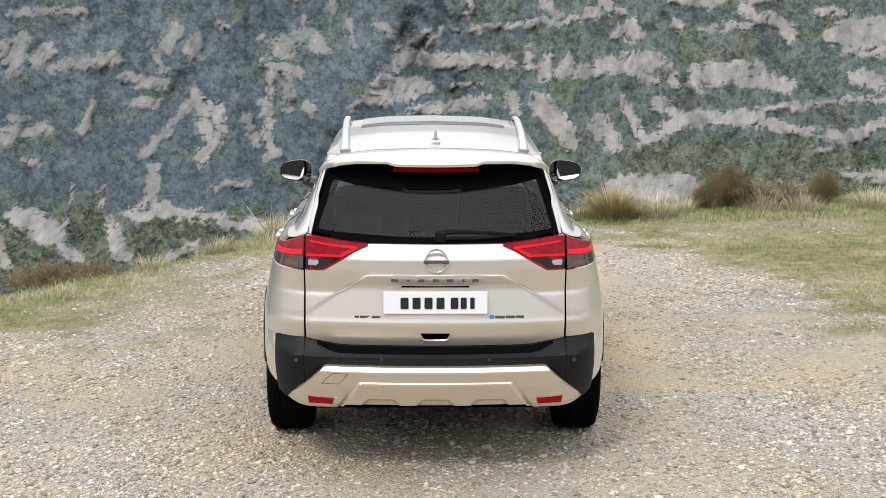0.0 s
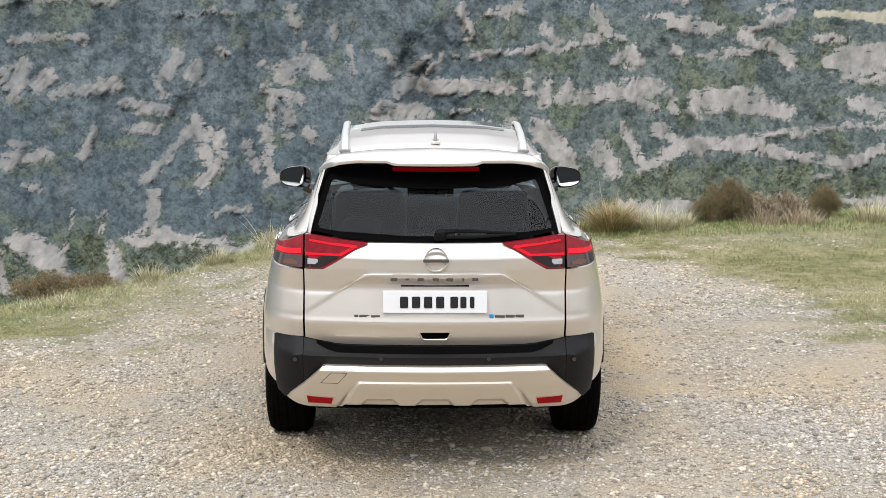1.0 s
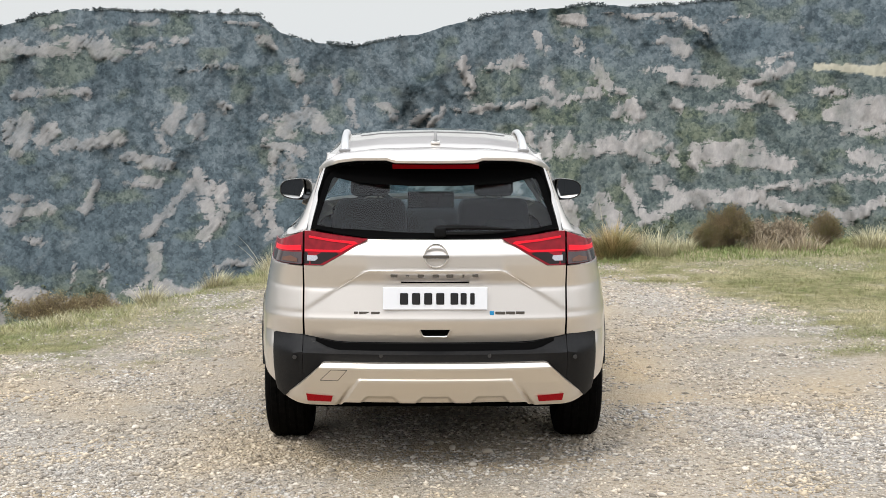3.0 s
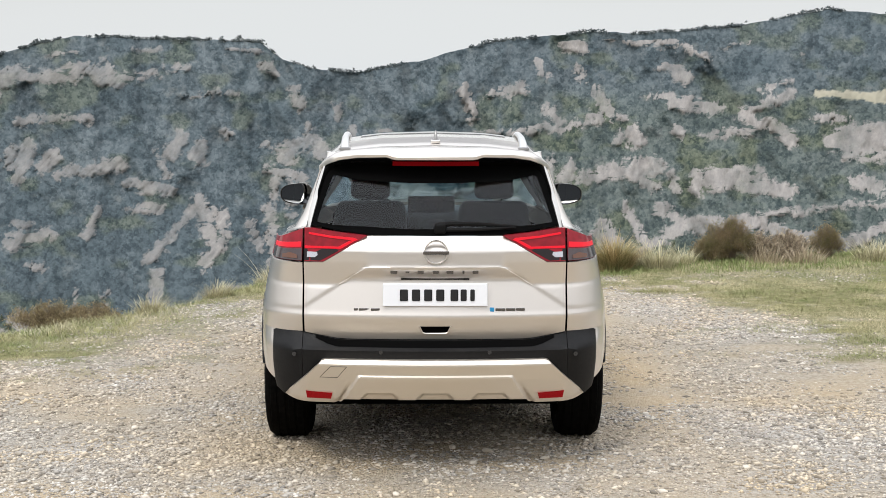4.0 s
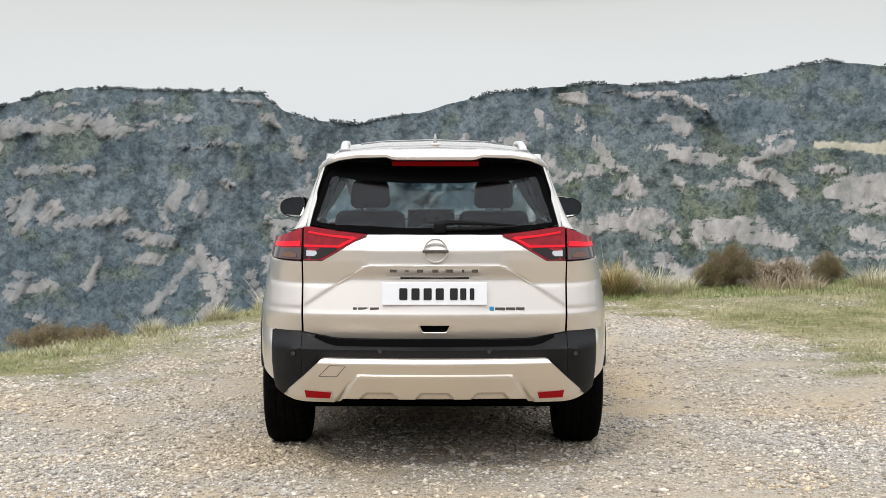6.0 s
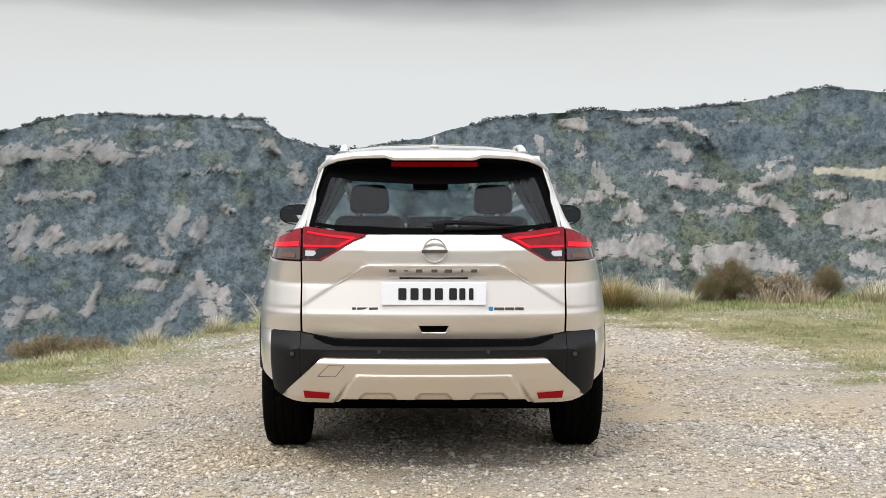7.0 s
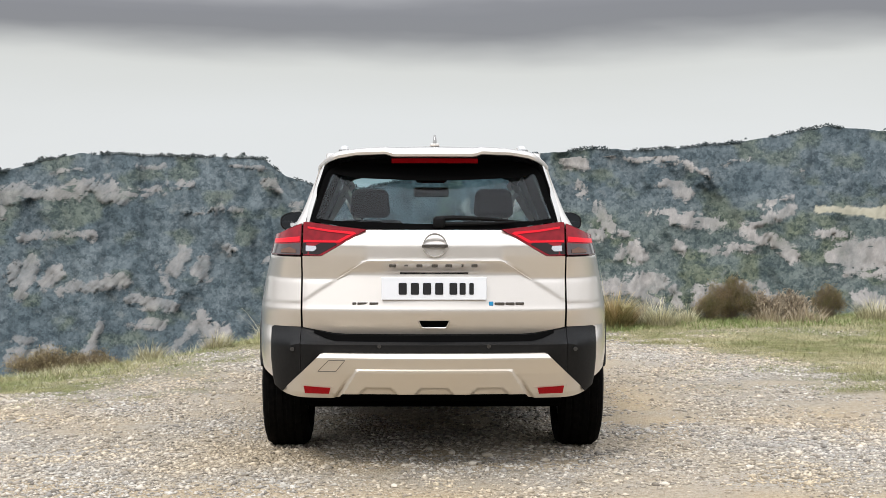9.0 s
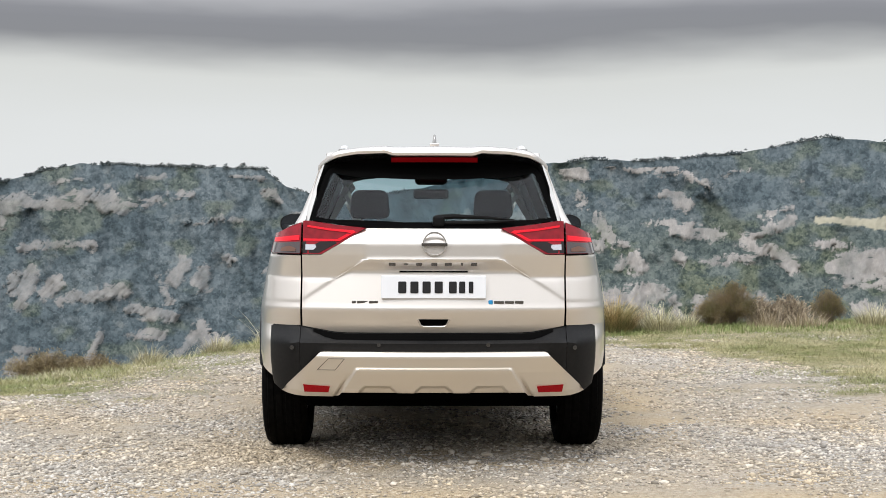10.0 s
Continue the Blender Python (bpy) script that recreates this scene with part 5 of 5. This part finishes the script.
part("bumper_skin", field(np.linspace(-.664, .664, 91), np.unique(np.concatenate([np.linspace(.45, .72, 24), BLK[2:7, 0]])), skid_top, lambda x: tail_bot(x) - .004, blk_y, .03), PLASTIC, bumper)
# black strip laid on the bumper ledge as the tailgate's shadow gap
part("step_pad", field(np.linspace(-.60, .60, 61), np.linspace(.654, .71, 10), lambda x: min(np.interp(abs(x), [0, .49, .54, .655], [.654, .656, .668, .716]), tail_bot(x) - .006), lambda x: tail_bot(x) - .005, blk_y, .01, .003), SEAL, bumper, "black strip for the shaded gap under the tailgate")
for s in (-1, 1):
    P = []
    base = [np.array(corner(.56, 40))]
    for v in np.linspace(0, 1, 16):
        row = base[0].copy()
        x = row[:, 0]
        zb = np.where(x < .775, skid_top(np.minimum(x, .775)), .386 + (x - .775) / .14 * .09)
        zt = .719 + .012 * smooth01(.66, .74, x) - .02 * smooth01(.80, .92, x)
        z = zb + (zt - zb) * v
        row[:, 2] = z
        ins = np.interp(z, [.35, .46, .56, .636, .644, .72], [.03, -.025, -.060, -.080, -.076, -.008])
        row[:, 1] += ins * (1 - smooth01(.70, .93, x) * .7)
        row[:, 0] -= np.interp(z, [.35, .46, .56], [.05, .012, 0]) * smooth01(.70, .93, x)
        P.append(row * np.array((s, 1, 1)))
    P = np.array(P)
    cut = int(np.argmin(np.abs(base[0][:, 0] - .825)))
    K = P[:, :cut + 1].copy()
    end = smooth01(.772, .826, np.abs(K[-1, :, 0])) ** 2 * .018
    K[:, :, 2] -= end[None, :] * np.linspace(0, 1, len(K))[:, None] ** 2
    part("bumper_corner", sheet(K, .03), PLASTIC, bumper)
    Q = P[2:, cut - 7:].copy()
    Q[:, :, 1] += .006
    Q[:, :, 0] -= s * .004 * (np.arange(Q.shape[1]) < 8)[None, :]
    Q[-1, :, 2] += .006
    part("bumper_cheek", sheet(Q, .03), PAINT, bumper, "body-coloured cheek ahead of the wheel arch")
    sen = lathe([(-.012, .001), (-.012, .011), (-.004, .0125), (0, .0125)], 16, "y")
    bmesh.ops.translate(sen, vec=(s * .705, float(np.interp(.705, [c[0] for c in corner(.62, 40)], [c[1] for c in corner(.62, 40)])) - .073, .615), verts=sen.verts)
    part("parking_sensor", sen, GLOSSBLACK, bumper)
    sen = lathe([(-.003, .001), (-.003, .010), (.004, .0105)], 16, "y")
    bmesh.ops.translate(sen, vec=(s * .27, blk_y(.27, .634) - .001, .634), verts=sen.verts)
    part("parking_sensor", sen, GLOSSBLACK, bumper)

SK = np.array([(.34, .055), (.375, .040), (.40, .022), (.50, -.012), (.574, -.031), (.580, -.030), (.600, -.014)])


def skid_y(x, z):
    a = abs(x)
    y = np.interp(z, SK[:, 0], SK[:, 1]) + plan(x) * (1 + .35 * smooth01(.6, .78, a))
    w = .388 + (.517 - z) * .62
    inside = (1 - smooth01(w - .012, w, a)) * (1 - smooth01(.515, .527, z))
    y -= .013 * inside
    for c in (-.275, 0, .275):
        h = .098 - (z - .397) * 1.0
        y += .016 * (1 - smooth01(h - .010, h, abs(x - c))) * (1 - smooth01(.424, .432, z))
    # the diagonal cut between raised panel and wings
    y += .03 * (1 - smooth01(.0, .012, abs(a - w - .012))) * (1 - smooth01(.40, .50, z)) * .6
    return y


def skid_bot(x):
    return np.interp(abs(x), [0, .455, .468, .50, .52, .70, .745, .775], [.397, .397, .380, .374, .374, .374, .378, .384])


part("skid_plate", field(np.linspace(-.775, .775, 221), np.unique(np.concatenate([np.arange(.35, .601, .007), SK[:, 0]]).round(4)), skid_bot, skid_top, skid_y, .05), SKID, bumper, "satin silver skid plate", smooth=28)
for s in (-1, 1):
    part("reflector_bezel", slab([(s * x, z) for x, z in ((.495, .432), (.66, .442), (.668, .388), (.505, .386))][::s], skid_y, .002, .01), SKID, bumper)
    part("reflector", slab([(s * x, z) for x, z in ((.512, .427), (.646, .435), (.640, .397), (.52, .396))][::s], skid_y, .007, .005), REFLRED, bumper, "red bumper reflector")
for a, b in (((-.518, .568), (-.438, .568)), ((-.438, .568), (-.485, .511)), ((-.485, .511), (-.573, .511)), ((-.573, .511), (-.518, .568))):
    part("cover_seam", tube([(a[0], skid_y(*a) - .0005, a[1]), (b[0], skid_y(*b) - .0005, b[1])], .0014, 5), TRIM, bumper)
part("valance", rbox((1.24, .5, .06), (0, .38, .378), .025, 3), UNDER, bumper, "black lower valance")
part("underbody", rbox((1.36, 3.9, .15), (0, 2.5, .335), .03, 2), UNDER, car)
# unseen wide floor added between the axles to deepen the car's shadow
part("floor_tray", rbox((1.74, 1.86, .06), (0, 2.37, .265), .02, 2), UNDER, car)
part("roof_seam", tube([(x, .606, roof_z(x, .61) + .003) for x in np.linspace(-.53, .53, 41)], .0014, 5), FIN, car)
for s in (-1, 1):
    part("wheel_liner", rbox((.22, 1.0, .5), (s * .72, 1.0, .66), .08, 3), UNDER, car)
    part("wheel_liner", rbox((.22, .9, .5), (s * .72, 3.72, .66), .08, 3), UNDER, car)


# wheels
def wheel(x, y, s):
    w = empty("wheel", (x, y, .362))
    w.parent = car
    prof = [(-.10, .25), (-.118, .27), (-.122, .31), (-.112, .345), (-.095, .358), (-.06, .362), (.06, .362), (.095, .358), (.112, .345), (.122, .31), (.118, .27), (.10, .25), (-.10, .25)]
    part("tyre", lathe(prof, 56), RUBBER, w, "black rubber tyre")
    for gx in (-.07, -.025, .025, .07):
        part("tread_rib", lathe([(gx - .017, .358), (gx - .015, .367), (gx + .015, .367), (gx + .017, .358)], 56), RUBBER, w)
    part("rim", lathe([(s * .09, .25), (s * .10, .243), (s * .05, .20), (-s * .09, .24)], 40), RIM, w)
    for k in range(5):
        a = 2 * math.pi * k / 5
        part("spoke", tube([(s * .075, .03 * math.cos(a), .03 * math.sin(a)), (s * .09, .24 * math.cos(a), .24 * math.sin(a))], [.035, .022], 6), RIM, w)
    part("hub", lathe([(s * .07, .001), (s * .085, .05), (s * .03, .06), (-s * .08, .06), (-s * .08, .001)], 20), RIM, w)


for wy, _ in WHEELS:
    for s in (-1, 1):
        wheel(s * .795, wy, s)

# door mirrors
for s in (-1, 1):
    m = empty("door_mirror")
    m.parent = car
    m["label"] = "door mirror with black housing and chrome-edged glass"

    def oval(k, n=36, s=s):
        out = []
        for i in range(n):
            t = 2 * math.pi * i / n
            c, q = math.cos(t), math.sin(t)
            ex, ez = .108 * abs(c) ** .72 * (1 if c > 0 else -1), .083 * abs(q) ** .72 * (1 if q > 0 else -1)
            ez *= 1 - .28 * (ex / .108 + 1) / 2
            ez += .012 * ex / .108 * 0
            out.append((s * (.927 + ex * k), ez * k + 1.198 + .02 * (1 - k)))
        return out

    rows = [[(x, 3.02, z) for x, z in oval(.93)], [(x, 3.008, z) for x, z in oval(1.0)], [(x, 3.03, z) for x, z in oval(1.02)],
            [(x, 3.09, z) for x, z in oval(.93)], [(x, 3.14, z) for x, z in oval(.70)], [(x, 3.165, z) for x, z in oval(.30)], [(x, 3.17, z) for x, z in oval(.01)]]
    part("housing", sheet([r + [r[0]] for r in rows], 0), GLOSSBLACK, m, "black mirror housing")
    bm = bmesh.new()
    face = bm.faces.new([bm.verts.new((x, 3.03 - .5 * (s * x - .927), z)) for x, z in oval(.92)])
    part("mirror_glass", bm, MIRROR, m, "mirror glass", smooth=0)
    part("rim", sheet([[(x, 3.006, z) for x, z in oval(q) + oval(q)[:1]] for q in (1.015, .965)], .01), GLOSSBLACK, m)
    part("stalk", tube([(s * .80, 3.08, 1.10), (s * .88, 3.07, 1.13)], [.04, .03], 8, (1, 1.3)), GLOSSBLACK, m)


# cabin
def seat(x, y, w, top, headtop):
    st = empty("seat")
    st.parent = car
    st["label"] = "dark leather seat with head restraint"
    part("backrest", rbox((w, .16, top - .62), (x, y, (top + .62) / 2), .05, 3, lambda a, b, c: (a * (1 - .18 * (c + .5)), b - .6 * (c + .5), c)), FABRIC, st)
    part("head_restraint", rbox((w * .49, .10, headtop - top - .015), (x, y - .11, (headtop + top + .015) / 2), .045, 3, lambda a, b, c: (a * (1 - .12 * (c + .5)), b, c)), FABRIC, st)
    part("cushion", rbox((w, .5, .16), (x, y + .22, .60), .05, 3), FABRIC, st)
    for q in (-.05, .05):
        part("post", tube([(x + q, y - .10, top - .03), (x + q, y - .11, top + .05)], .006, 6), CHROME, st)


seat(-.385, 2.16, .52, 1.225, 1.42)
seat(.385, 2.16, .52, 1.225, 1.42)
for x, w in ((-.40, .50), (.0, .34), (.40, .50)):
    seat(x, 1.22, w, 1.08, 1.20)
part("luggage_cover", rbox((1.2, .84, .02), (0, .71, 1.03), .006, 1), TRIM, car, "dark luggage cover")
part("cabin_floor", rbox((1.4, 2.8, .04), (0, 2.0, .48), .01, 1), TRIM, car)
part("dashboard", rbox((1.36, .62, .30), (0, 3.30, .93), .08, 3), TRIM, car, "dark dashboard")
part("firewall", rbox((1.42, .06, .62), (0, 3.58, .72), .02, 1), UNDER, car)
part("display", rbox((.32, .02, .12), (-.0, 2.96, 1.13), .008, 2), GLOSSBLACK, car, "central touch screen")
part("rear_view_mirror", rbox((.24, .03, .068), (-.0, 2.86, 1.402), .02, 3), TRIM, car, "rear-view mirror on the windscreen")
part("mirror_mount", rbox((.22, .14, .07), (0, 2.86, 1.50), .03, 3), TRIM, car)
part("steering_wheel", tube([(-.385 + .18 * math.cos(t), 2.84 + .06 * math.sin(t), 1.0 + .18 * math.sin(t)) for t in np.linspace(0, 2 * math.pi, 25)], .016, 8), TRIM, car)


# ---- loose gravel ----
n = 420000
px, py = RNG.uniform(-4.6, 5.0, n), -2.2 + 10.2 * RNG.random(n) ** 1.35
tt = grassy(px, py)
patch = vnoise(px, py, .9, 4, shift=4)
worn = np.exp(-((px - 1.3) / .4) ** 2) + .8 * np.clip(vnoise(px * .8, py * 1.5, .8, 4, shift=21) * 1.6, 0, 1)
patch = .7 * patch + .5 * vnoise(px, py, 3.2, 3, shift=14)
keep = (RNG.random(n) > tt * 1.25 - .1) & (RNG.random(n) < .58 + .95 * patch - .35 * worn) & (np.abs(px) < 1.2 + .33 * (py + 7.4))
px, py = px[keep], py[keep]
px, py = px[:200000], py[:200000]
sz = (.0042 + .0080 * RNG.random(len(px)) ** 3 + .011 * RNG.random(len(px)) ** 18) * np.interp(py, [-1, 1.5, 5], [.95, 1.08, 1.08])
at = np.stack([px, py, height(px, py) + sz * .12], -1)
loose_gravel = scatter("gravel", OCT_V, OCT_F, at, sz, (1.4, 1.1, .58), .5, STONE)
tagged(loose_gravel, "loose pale limestone gravel scattered over the dirt", "gravel", kind="stuff")


def stone(x, y, r, flat, seed):
    g = np.random.default_rng(seed)
    bm = bmesh.new()
    bmesh.ops.create_icosphere(bm, subdivisions=2, radius=1)
    d = g.normal(size=3) * .4
    for v in bm.verts:
        k = 1 + .22 * noise.noise(v.co * 1.6 + Vector((seed, 0, 0))) + .1 * noise.noise(v.co * 4 + Vector((0, seed, 0)))
        v.co = Vector((v.co.x * r * 1.25 * k, v.co.y * r * k, v.co.z * r * flat * k))
    ob = part("stone", bm, STONE, None, "", 40)
    ob.matrix_basis = pose(x, y, float(height(x, y)) + r * flat * .45, 0, 0, float(g.uniform(0, 360)))
    return tagged(ob, "pale grey stone lying on the gravel", "stone", "stones on the gravel")


for i, (x, y, r) in enumerate([(.285, .56, .035), (.58, .40, .028), (.20, .30, .026), (-.93, 0.0, .022), (-.19, -.3, .024), (2.9, 1.75, .03), (1.6, .2, .03), (-.02, .72, .03),
                               (.10, .62, .026), (-.2, .66, .028), (1.35, .9, .026), (1.95, .6, .03), (-1.7, 1.1, .03), (-2.2, .5, .028), (2.2, 1.6, .026), (1.1, -.25, .026)]):
    stone(x, y, r * .75, .55 + .1 * (i % 3), i + 1)


# ---- grass ----
def blades(name, xy, length, width, lean, material, segs=2, droop=.5, heading=None):
    """Thin tapering blades that bend over."""
    k = len(xy)
    base = np.stack([xy[:, 0], xy[:, 1], height(xy[:, 0], xy[:, 1]) - .005], -1)
    t = RNG.random(k) * 2 * math.pi if heading is None else heading
    out = np.stack([np.cos(t), np.sin(t), np.zeros(k)], -1)
    side = np.stack([-np.sin(t + RNG.normal(0, .6, k)), np.cos(t), np.zeros(k)], -1)
    rows = []
    for i in range(segs + 1):
        u = i / segs
        p = base + out * (lean * length * (u ** 1.7))[:, None] * 1.0 + np.array((0, 0, 1.0)) * (length * u * (1 - droop * np.minimum(lean, 1.2) * u * .6))[:, None]
        w = side * (width * (1 - u) ** .7)[:, None]
        rows += [p - w, p + w] if i < segs else [p]
    m = 2 * segs + 1
    v = np.stack(rows, 1)
    tri = []
    for i in range(segs - 1):
        a = 2 * i
        tri += [(a, a + 1, a + 3), (a, a + 3, a + 2)]
    tri.append((2 * segs - 2, 2 * segs - 1, 2 * segs))
    f = np.array(tri)[None] + (np.arange(k) * m)[:, None, None]
    return link(name, v.reshape(-1, 3), f.reshape(-1, 3), material, smooth=0)


n = 850000
px, py = RNG.uniform(-5.4, 6.6, n), RNG.uniform(1.6, 11.2, n)
ok = (RNG.random(n) < np.clip(grassy(px, py) * 1.15 - .25, 0, 1)) & (py < rim(px) + .5) & (np.abs(px) < 1.4 + .335 * (py + 7.4))
px, py = px[ok], py[ok]
L = (.014 + .046 * RNG.random(len(px)) ** 1.6) * (1 + .5 * vnoise(px, py, 1.1, 3)) * (1 + .6 * vnoise(px, py, 5.0, 3, shift=7)) * (1 + .7 * smooth01(-1.6, 0, py - rim(px)))
turf_ob = blades("turf", np.stack([px, py], -1), L, .0015 + .0010 * RNG.random(len(px)), .5 + 1.1 * RNG.random(len(px)), GRASSGREEN, segs=1)
tagged(turf_ob, "short patchy green and straw-coloured turf", "grass", kind="stuff")

# tall dry grass along the rim
n = 22000
px = RNG.uniform(-5.2, 6.4, n)
tuft = vnoise(px * 1.0, px * 0 + 3.3, 2.6, 3)
off_ = RNG.normal(0, .22, n)
py = rim(px) - .12 + off_
west = px < 0
ok = (RNG.random(n) < np.where(west, .42 + .9 * tuft, .0 + .12 * tuft)) & ~((px > -.9) & (px < .9))
px, py, tuft, west = px[ok], py[ok], tuft[ok], west[ok]
L = (.10 + .22 * RNG.random(len(px)) ** 1.5) * (1 + .8 * tuft) * np.where(west, .28 + .42 * smooth01(-2.9, -1.7, px), .6)
rimgrass = blades("dry_grass", np.stack([px, py], -1), L, .0014 + .001 * RNG.random(len(px)), .3 + .9 * RNG.random(len(px)), GRASSDRY, segs=3)
tagged(rimgrass, "tall straw-coloured grass along the plateau's rim", "grass", kind="stuff")


n = 16000
px = RNG.uniform(1.5, 6.4, n)
py = rim(px) - .1 - 1.1 * RNG.random(n) ** 1.5
ok = RNG.random(n) < .5 + .9 * vnoise(px, py, 1.3, 3, shift=12)
px, py = px[ok], py[ok]
fresh = blades("fresh_grass", np.stack([px, py], -1), .03 + .07 * RNG.random(len(px)) ** 1.5, .002 + .001 * RNG.random(len(px)), .3 + .8 * RNG.random(len(px)), GRASSFRESH, segs=3)
tagged(fresh, "fresh green grass below the rim shrubs", "grass", kind="stuff")


def tussock(x, y, r, h, count, material, label, spread=1.0):
    a, q = RNG.random(count) * 2 * math.pi, np.sqrt(RNG.random(count))
    xy = np.stack([x + .6 * r * q * np.cos(a), y + .6 * r * q * np.sin(a)], -1)
    long = 1.25 * h * (.35 + .75 * RNG.random(count) ** 1.5) * (1 - .3 * q)
    ob = blades("grass_tussock", xy, long, .0016 + .0020 * RNG.random(count), spread * (.05 + .6 * q + .3 * RNG.random(count)), material, segs=4, heading=a + RNG.normal(0, .7, count))
    return tagged(ob, label, "grass tussock", "tussocks on the rim")


tussock(1.92, 8.12, .30, .38, 2800, TUSSOCK, "dense rounded rust-brown tussock with a green heart on the rim", 1.05)
tussock(1.59, 8.27, .2, .2, 260, TUSSOCK, "low rust-brown tussock on the rim")
tussock(2.40, 8.17, .26, .30, 700, GRASSDRY, "pale straw tussock on the rim")
tussock(2.27, 8.37, .16, .36, 220, GRASSDRY, "pale straw tussock on the rim")
tussock(2.71, 8.47, .22, .22, 260, GRASSDRY, "sparse low straw tussock on the rim")
tussock(4.03, 8.57, .34, .24, 420, SHRUBDRY, "dry twiggy tussock below the shrubs")
tussock(3.60, 8.57, .34, .24, 420, SHRUBDRY, "dry twiggy tussock below the shrubs")
tussock(4.80, 8.67, .35, .28, 750, GRASSDRY, "pale straw tussock on the rim")
tussock(5.23, 8.77, .35, .32, 750, GRASSDRY, "pale straw tussock on the rim")
tussock(-2.46, 5.87, .2, .20, 400, GRASSDRY, "sparse tall straw tussock on the rim")
tussock(-1.50, 7.42, .3, .24, 900, GRASSDRY, "pale straw tussock on the rim")
tussock(-1.56, 7.82, .25, .62, 16, GRASSDRY, "a few tall bare grass stalks on the rim")
tussock(1.87, 8.27, .3, .6, 10, GRASSDRY, "a few tall bare grass stalks on the rim")
tussock(-1.98, 6.52, .26, .18, 600, GRASSDRY, "pale straw tussock on the rim")


def shrub(name, x, y, rx, ry, h, leaves, leafmat, twigs, label, leaf=.013, lean=0.0, seed=1):
    """Many fine twigs from one root, set with small leaves, uneven and open."""
    g = np.random.default_rng(seed)
    z0 = float(height(x, y)) - .03
    thing = tagged(empty(name, (x, y, z0)), label, "shrub", "shrubs on the rim")
    tv, tf, tips = [], [], []
    for i in range(twigs):
        a, q = g.random() * 2 * math.pi, math.sqrt(g.random())
        lump = .55 + .62 * abs(noise.noise(Vector((2.2 * math.cos(a) * q, 2.2 * math.sin(a) * q, seed * 3.7)))) * 1.6 + .25 * g.random() ** 2
        lump = min(max(lump, .55), .92 + .08 * g.random())
        end = np.array((rx * q * math.cos(a) + lean * .5, ry * q * math.sin(a), h * lump * math.sqrt(max(.05, 1 - .75 * q * q))))
        mid = end * np.array((.35, .35, .55)) + g.normal(0, .02, 3)
        pts = [np.array((end[0] * .08, end[1] * .08, 0)), mid, end]
        for j in range(2):
            p, r = pts[j], pts[j + 1]
            w = .006 * (1 - .45 * j)
            c = len(tv)
            tv += [p + (w, 0, 0), p + (-w / 2, w, 0), p + (-w / 2, -w, 0), r + (w * .5, 0, 0), r + (-w / 4, w * .5, 0), r + (-w / 4, -w * .5, 0)]
            tf += [(c, c + 1, c + 4, c + 3), (c + 1, c + 2, c + 5, c + 4), (c + 2, c, c + 3, c + 5)]
        tips.append((mid, end))
    link("twig_work", tv, tf, TWIG, thing, smooth=0)
    tips = np.array(tips)
    pick = g.integers(0, len(tips), leaves)
    u = g.random(leaves)[:, None] ** .6
    c = tips[pick, 0] * (1 - u) + tips[pick, 1] * u + g.normal(0, .022, (leaves, 3))
    d = g.normal(size=(leaves, 3)) + np.array((0, 0, .7))
    d /= np.linalg.norm(d, axis=1)[:, None]
    e = np.cross(d, g.normal(size=(leaves, 3)))
    e /= np.linalg.norm(e, axis=1)[:, None]
    s_ = (leaf * (.5 + g.random(leaves)))[:, None]
    v = np.stack([c - e * s_ * .22, c + d * s_ * .5 - e * s_ * .05, c + e * s_ * .22, c + d * s_ * 1.3], 1)
    v[..., 2] = np.maximum(v[..., 2], .0)
    f = np.array([(0, 2, 3)])[None] + (np.arange(leaves) * 4)[:, None, None]
    f2 = np.array([(0, 1, 2)])[None] + (np.arange(leaves) * 4)[:, None, None]
    link("foliage", v.reshape(-1, 3), np.concatenate([f, f2], 1).reshape(-1, 3), leafmat, thing, smooth=0)
    return thing


shrub("shrub", 3.23, 8.72, .30, .26, .53, 16000, SHRUBLEAF, 200, "rounded brown-green heath shrub on the rim", seed=2)
shrub("shrub", 3.00, 8.62, .20, .2, .33, 6000, SHRUBLEAF, 100, "low green side of a heath shrub", seed=3)
shrub("shrub", 4.34, 8.92, .21, .2, .42, 7500, SHRUBLEAF, 120, "small brown-green heath shrub on the rim", seed=4)
shrub("dry_bush", 3.57, 8.82, .26, .2, .34, 3500, SHRUBDRY, 240, "bare grey-brown dry bush on the rim", .022, seed=5)
shrub("dry_bush", 3.92, 8.87, .24, .2, .36, 3200, SHRUBDRY, 220, "bare grey-brown dry bush on the rim", .022, seed=6)
shrub("shrub", -3.28, 5.55, .40, .25, .32, 11000, SHRUBBROWN, 160, "low brown heath bush on the west rim", seed=7)
shrub("shrub", -2.92, 5.75, .28, .2, .24, 5200, SHRUBBROWN, 90, "low brown-green heath bush on the west rim", seed=8)
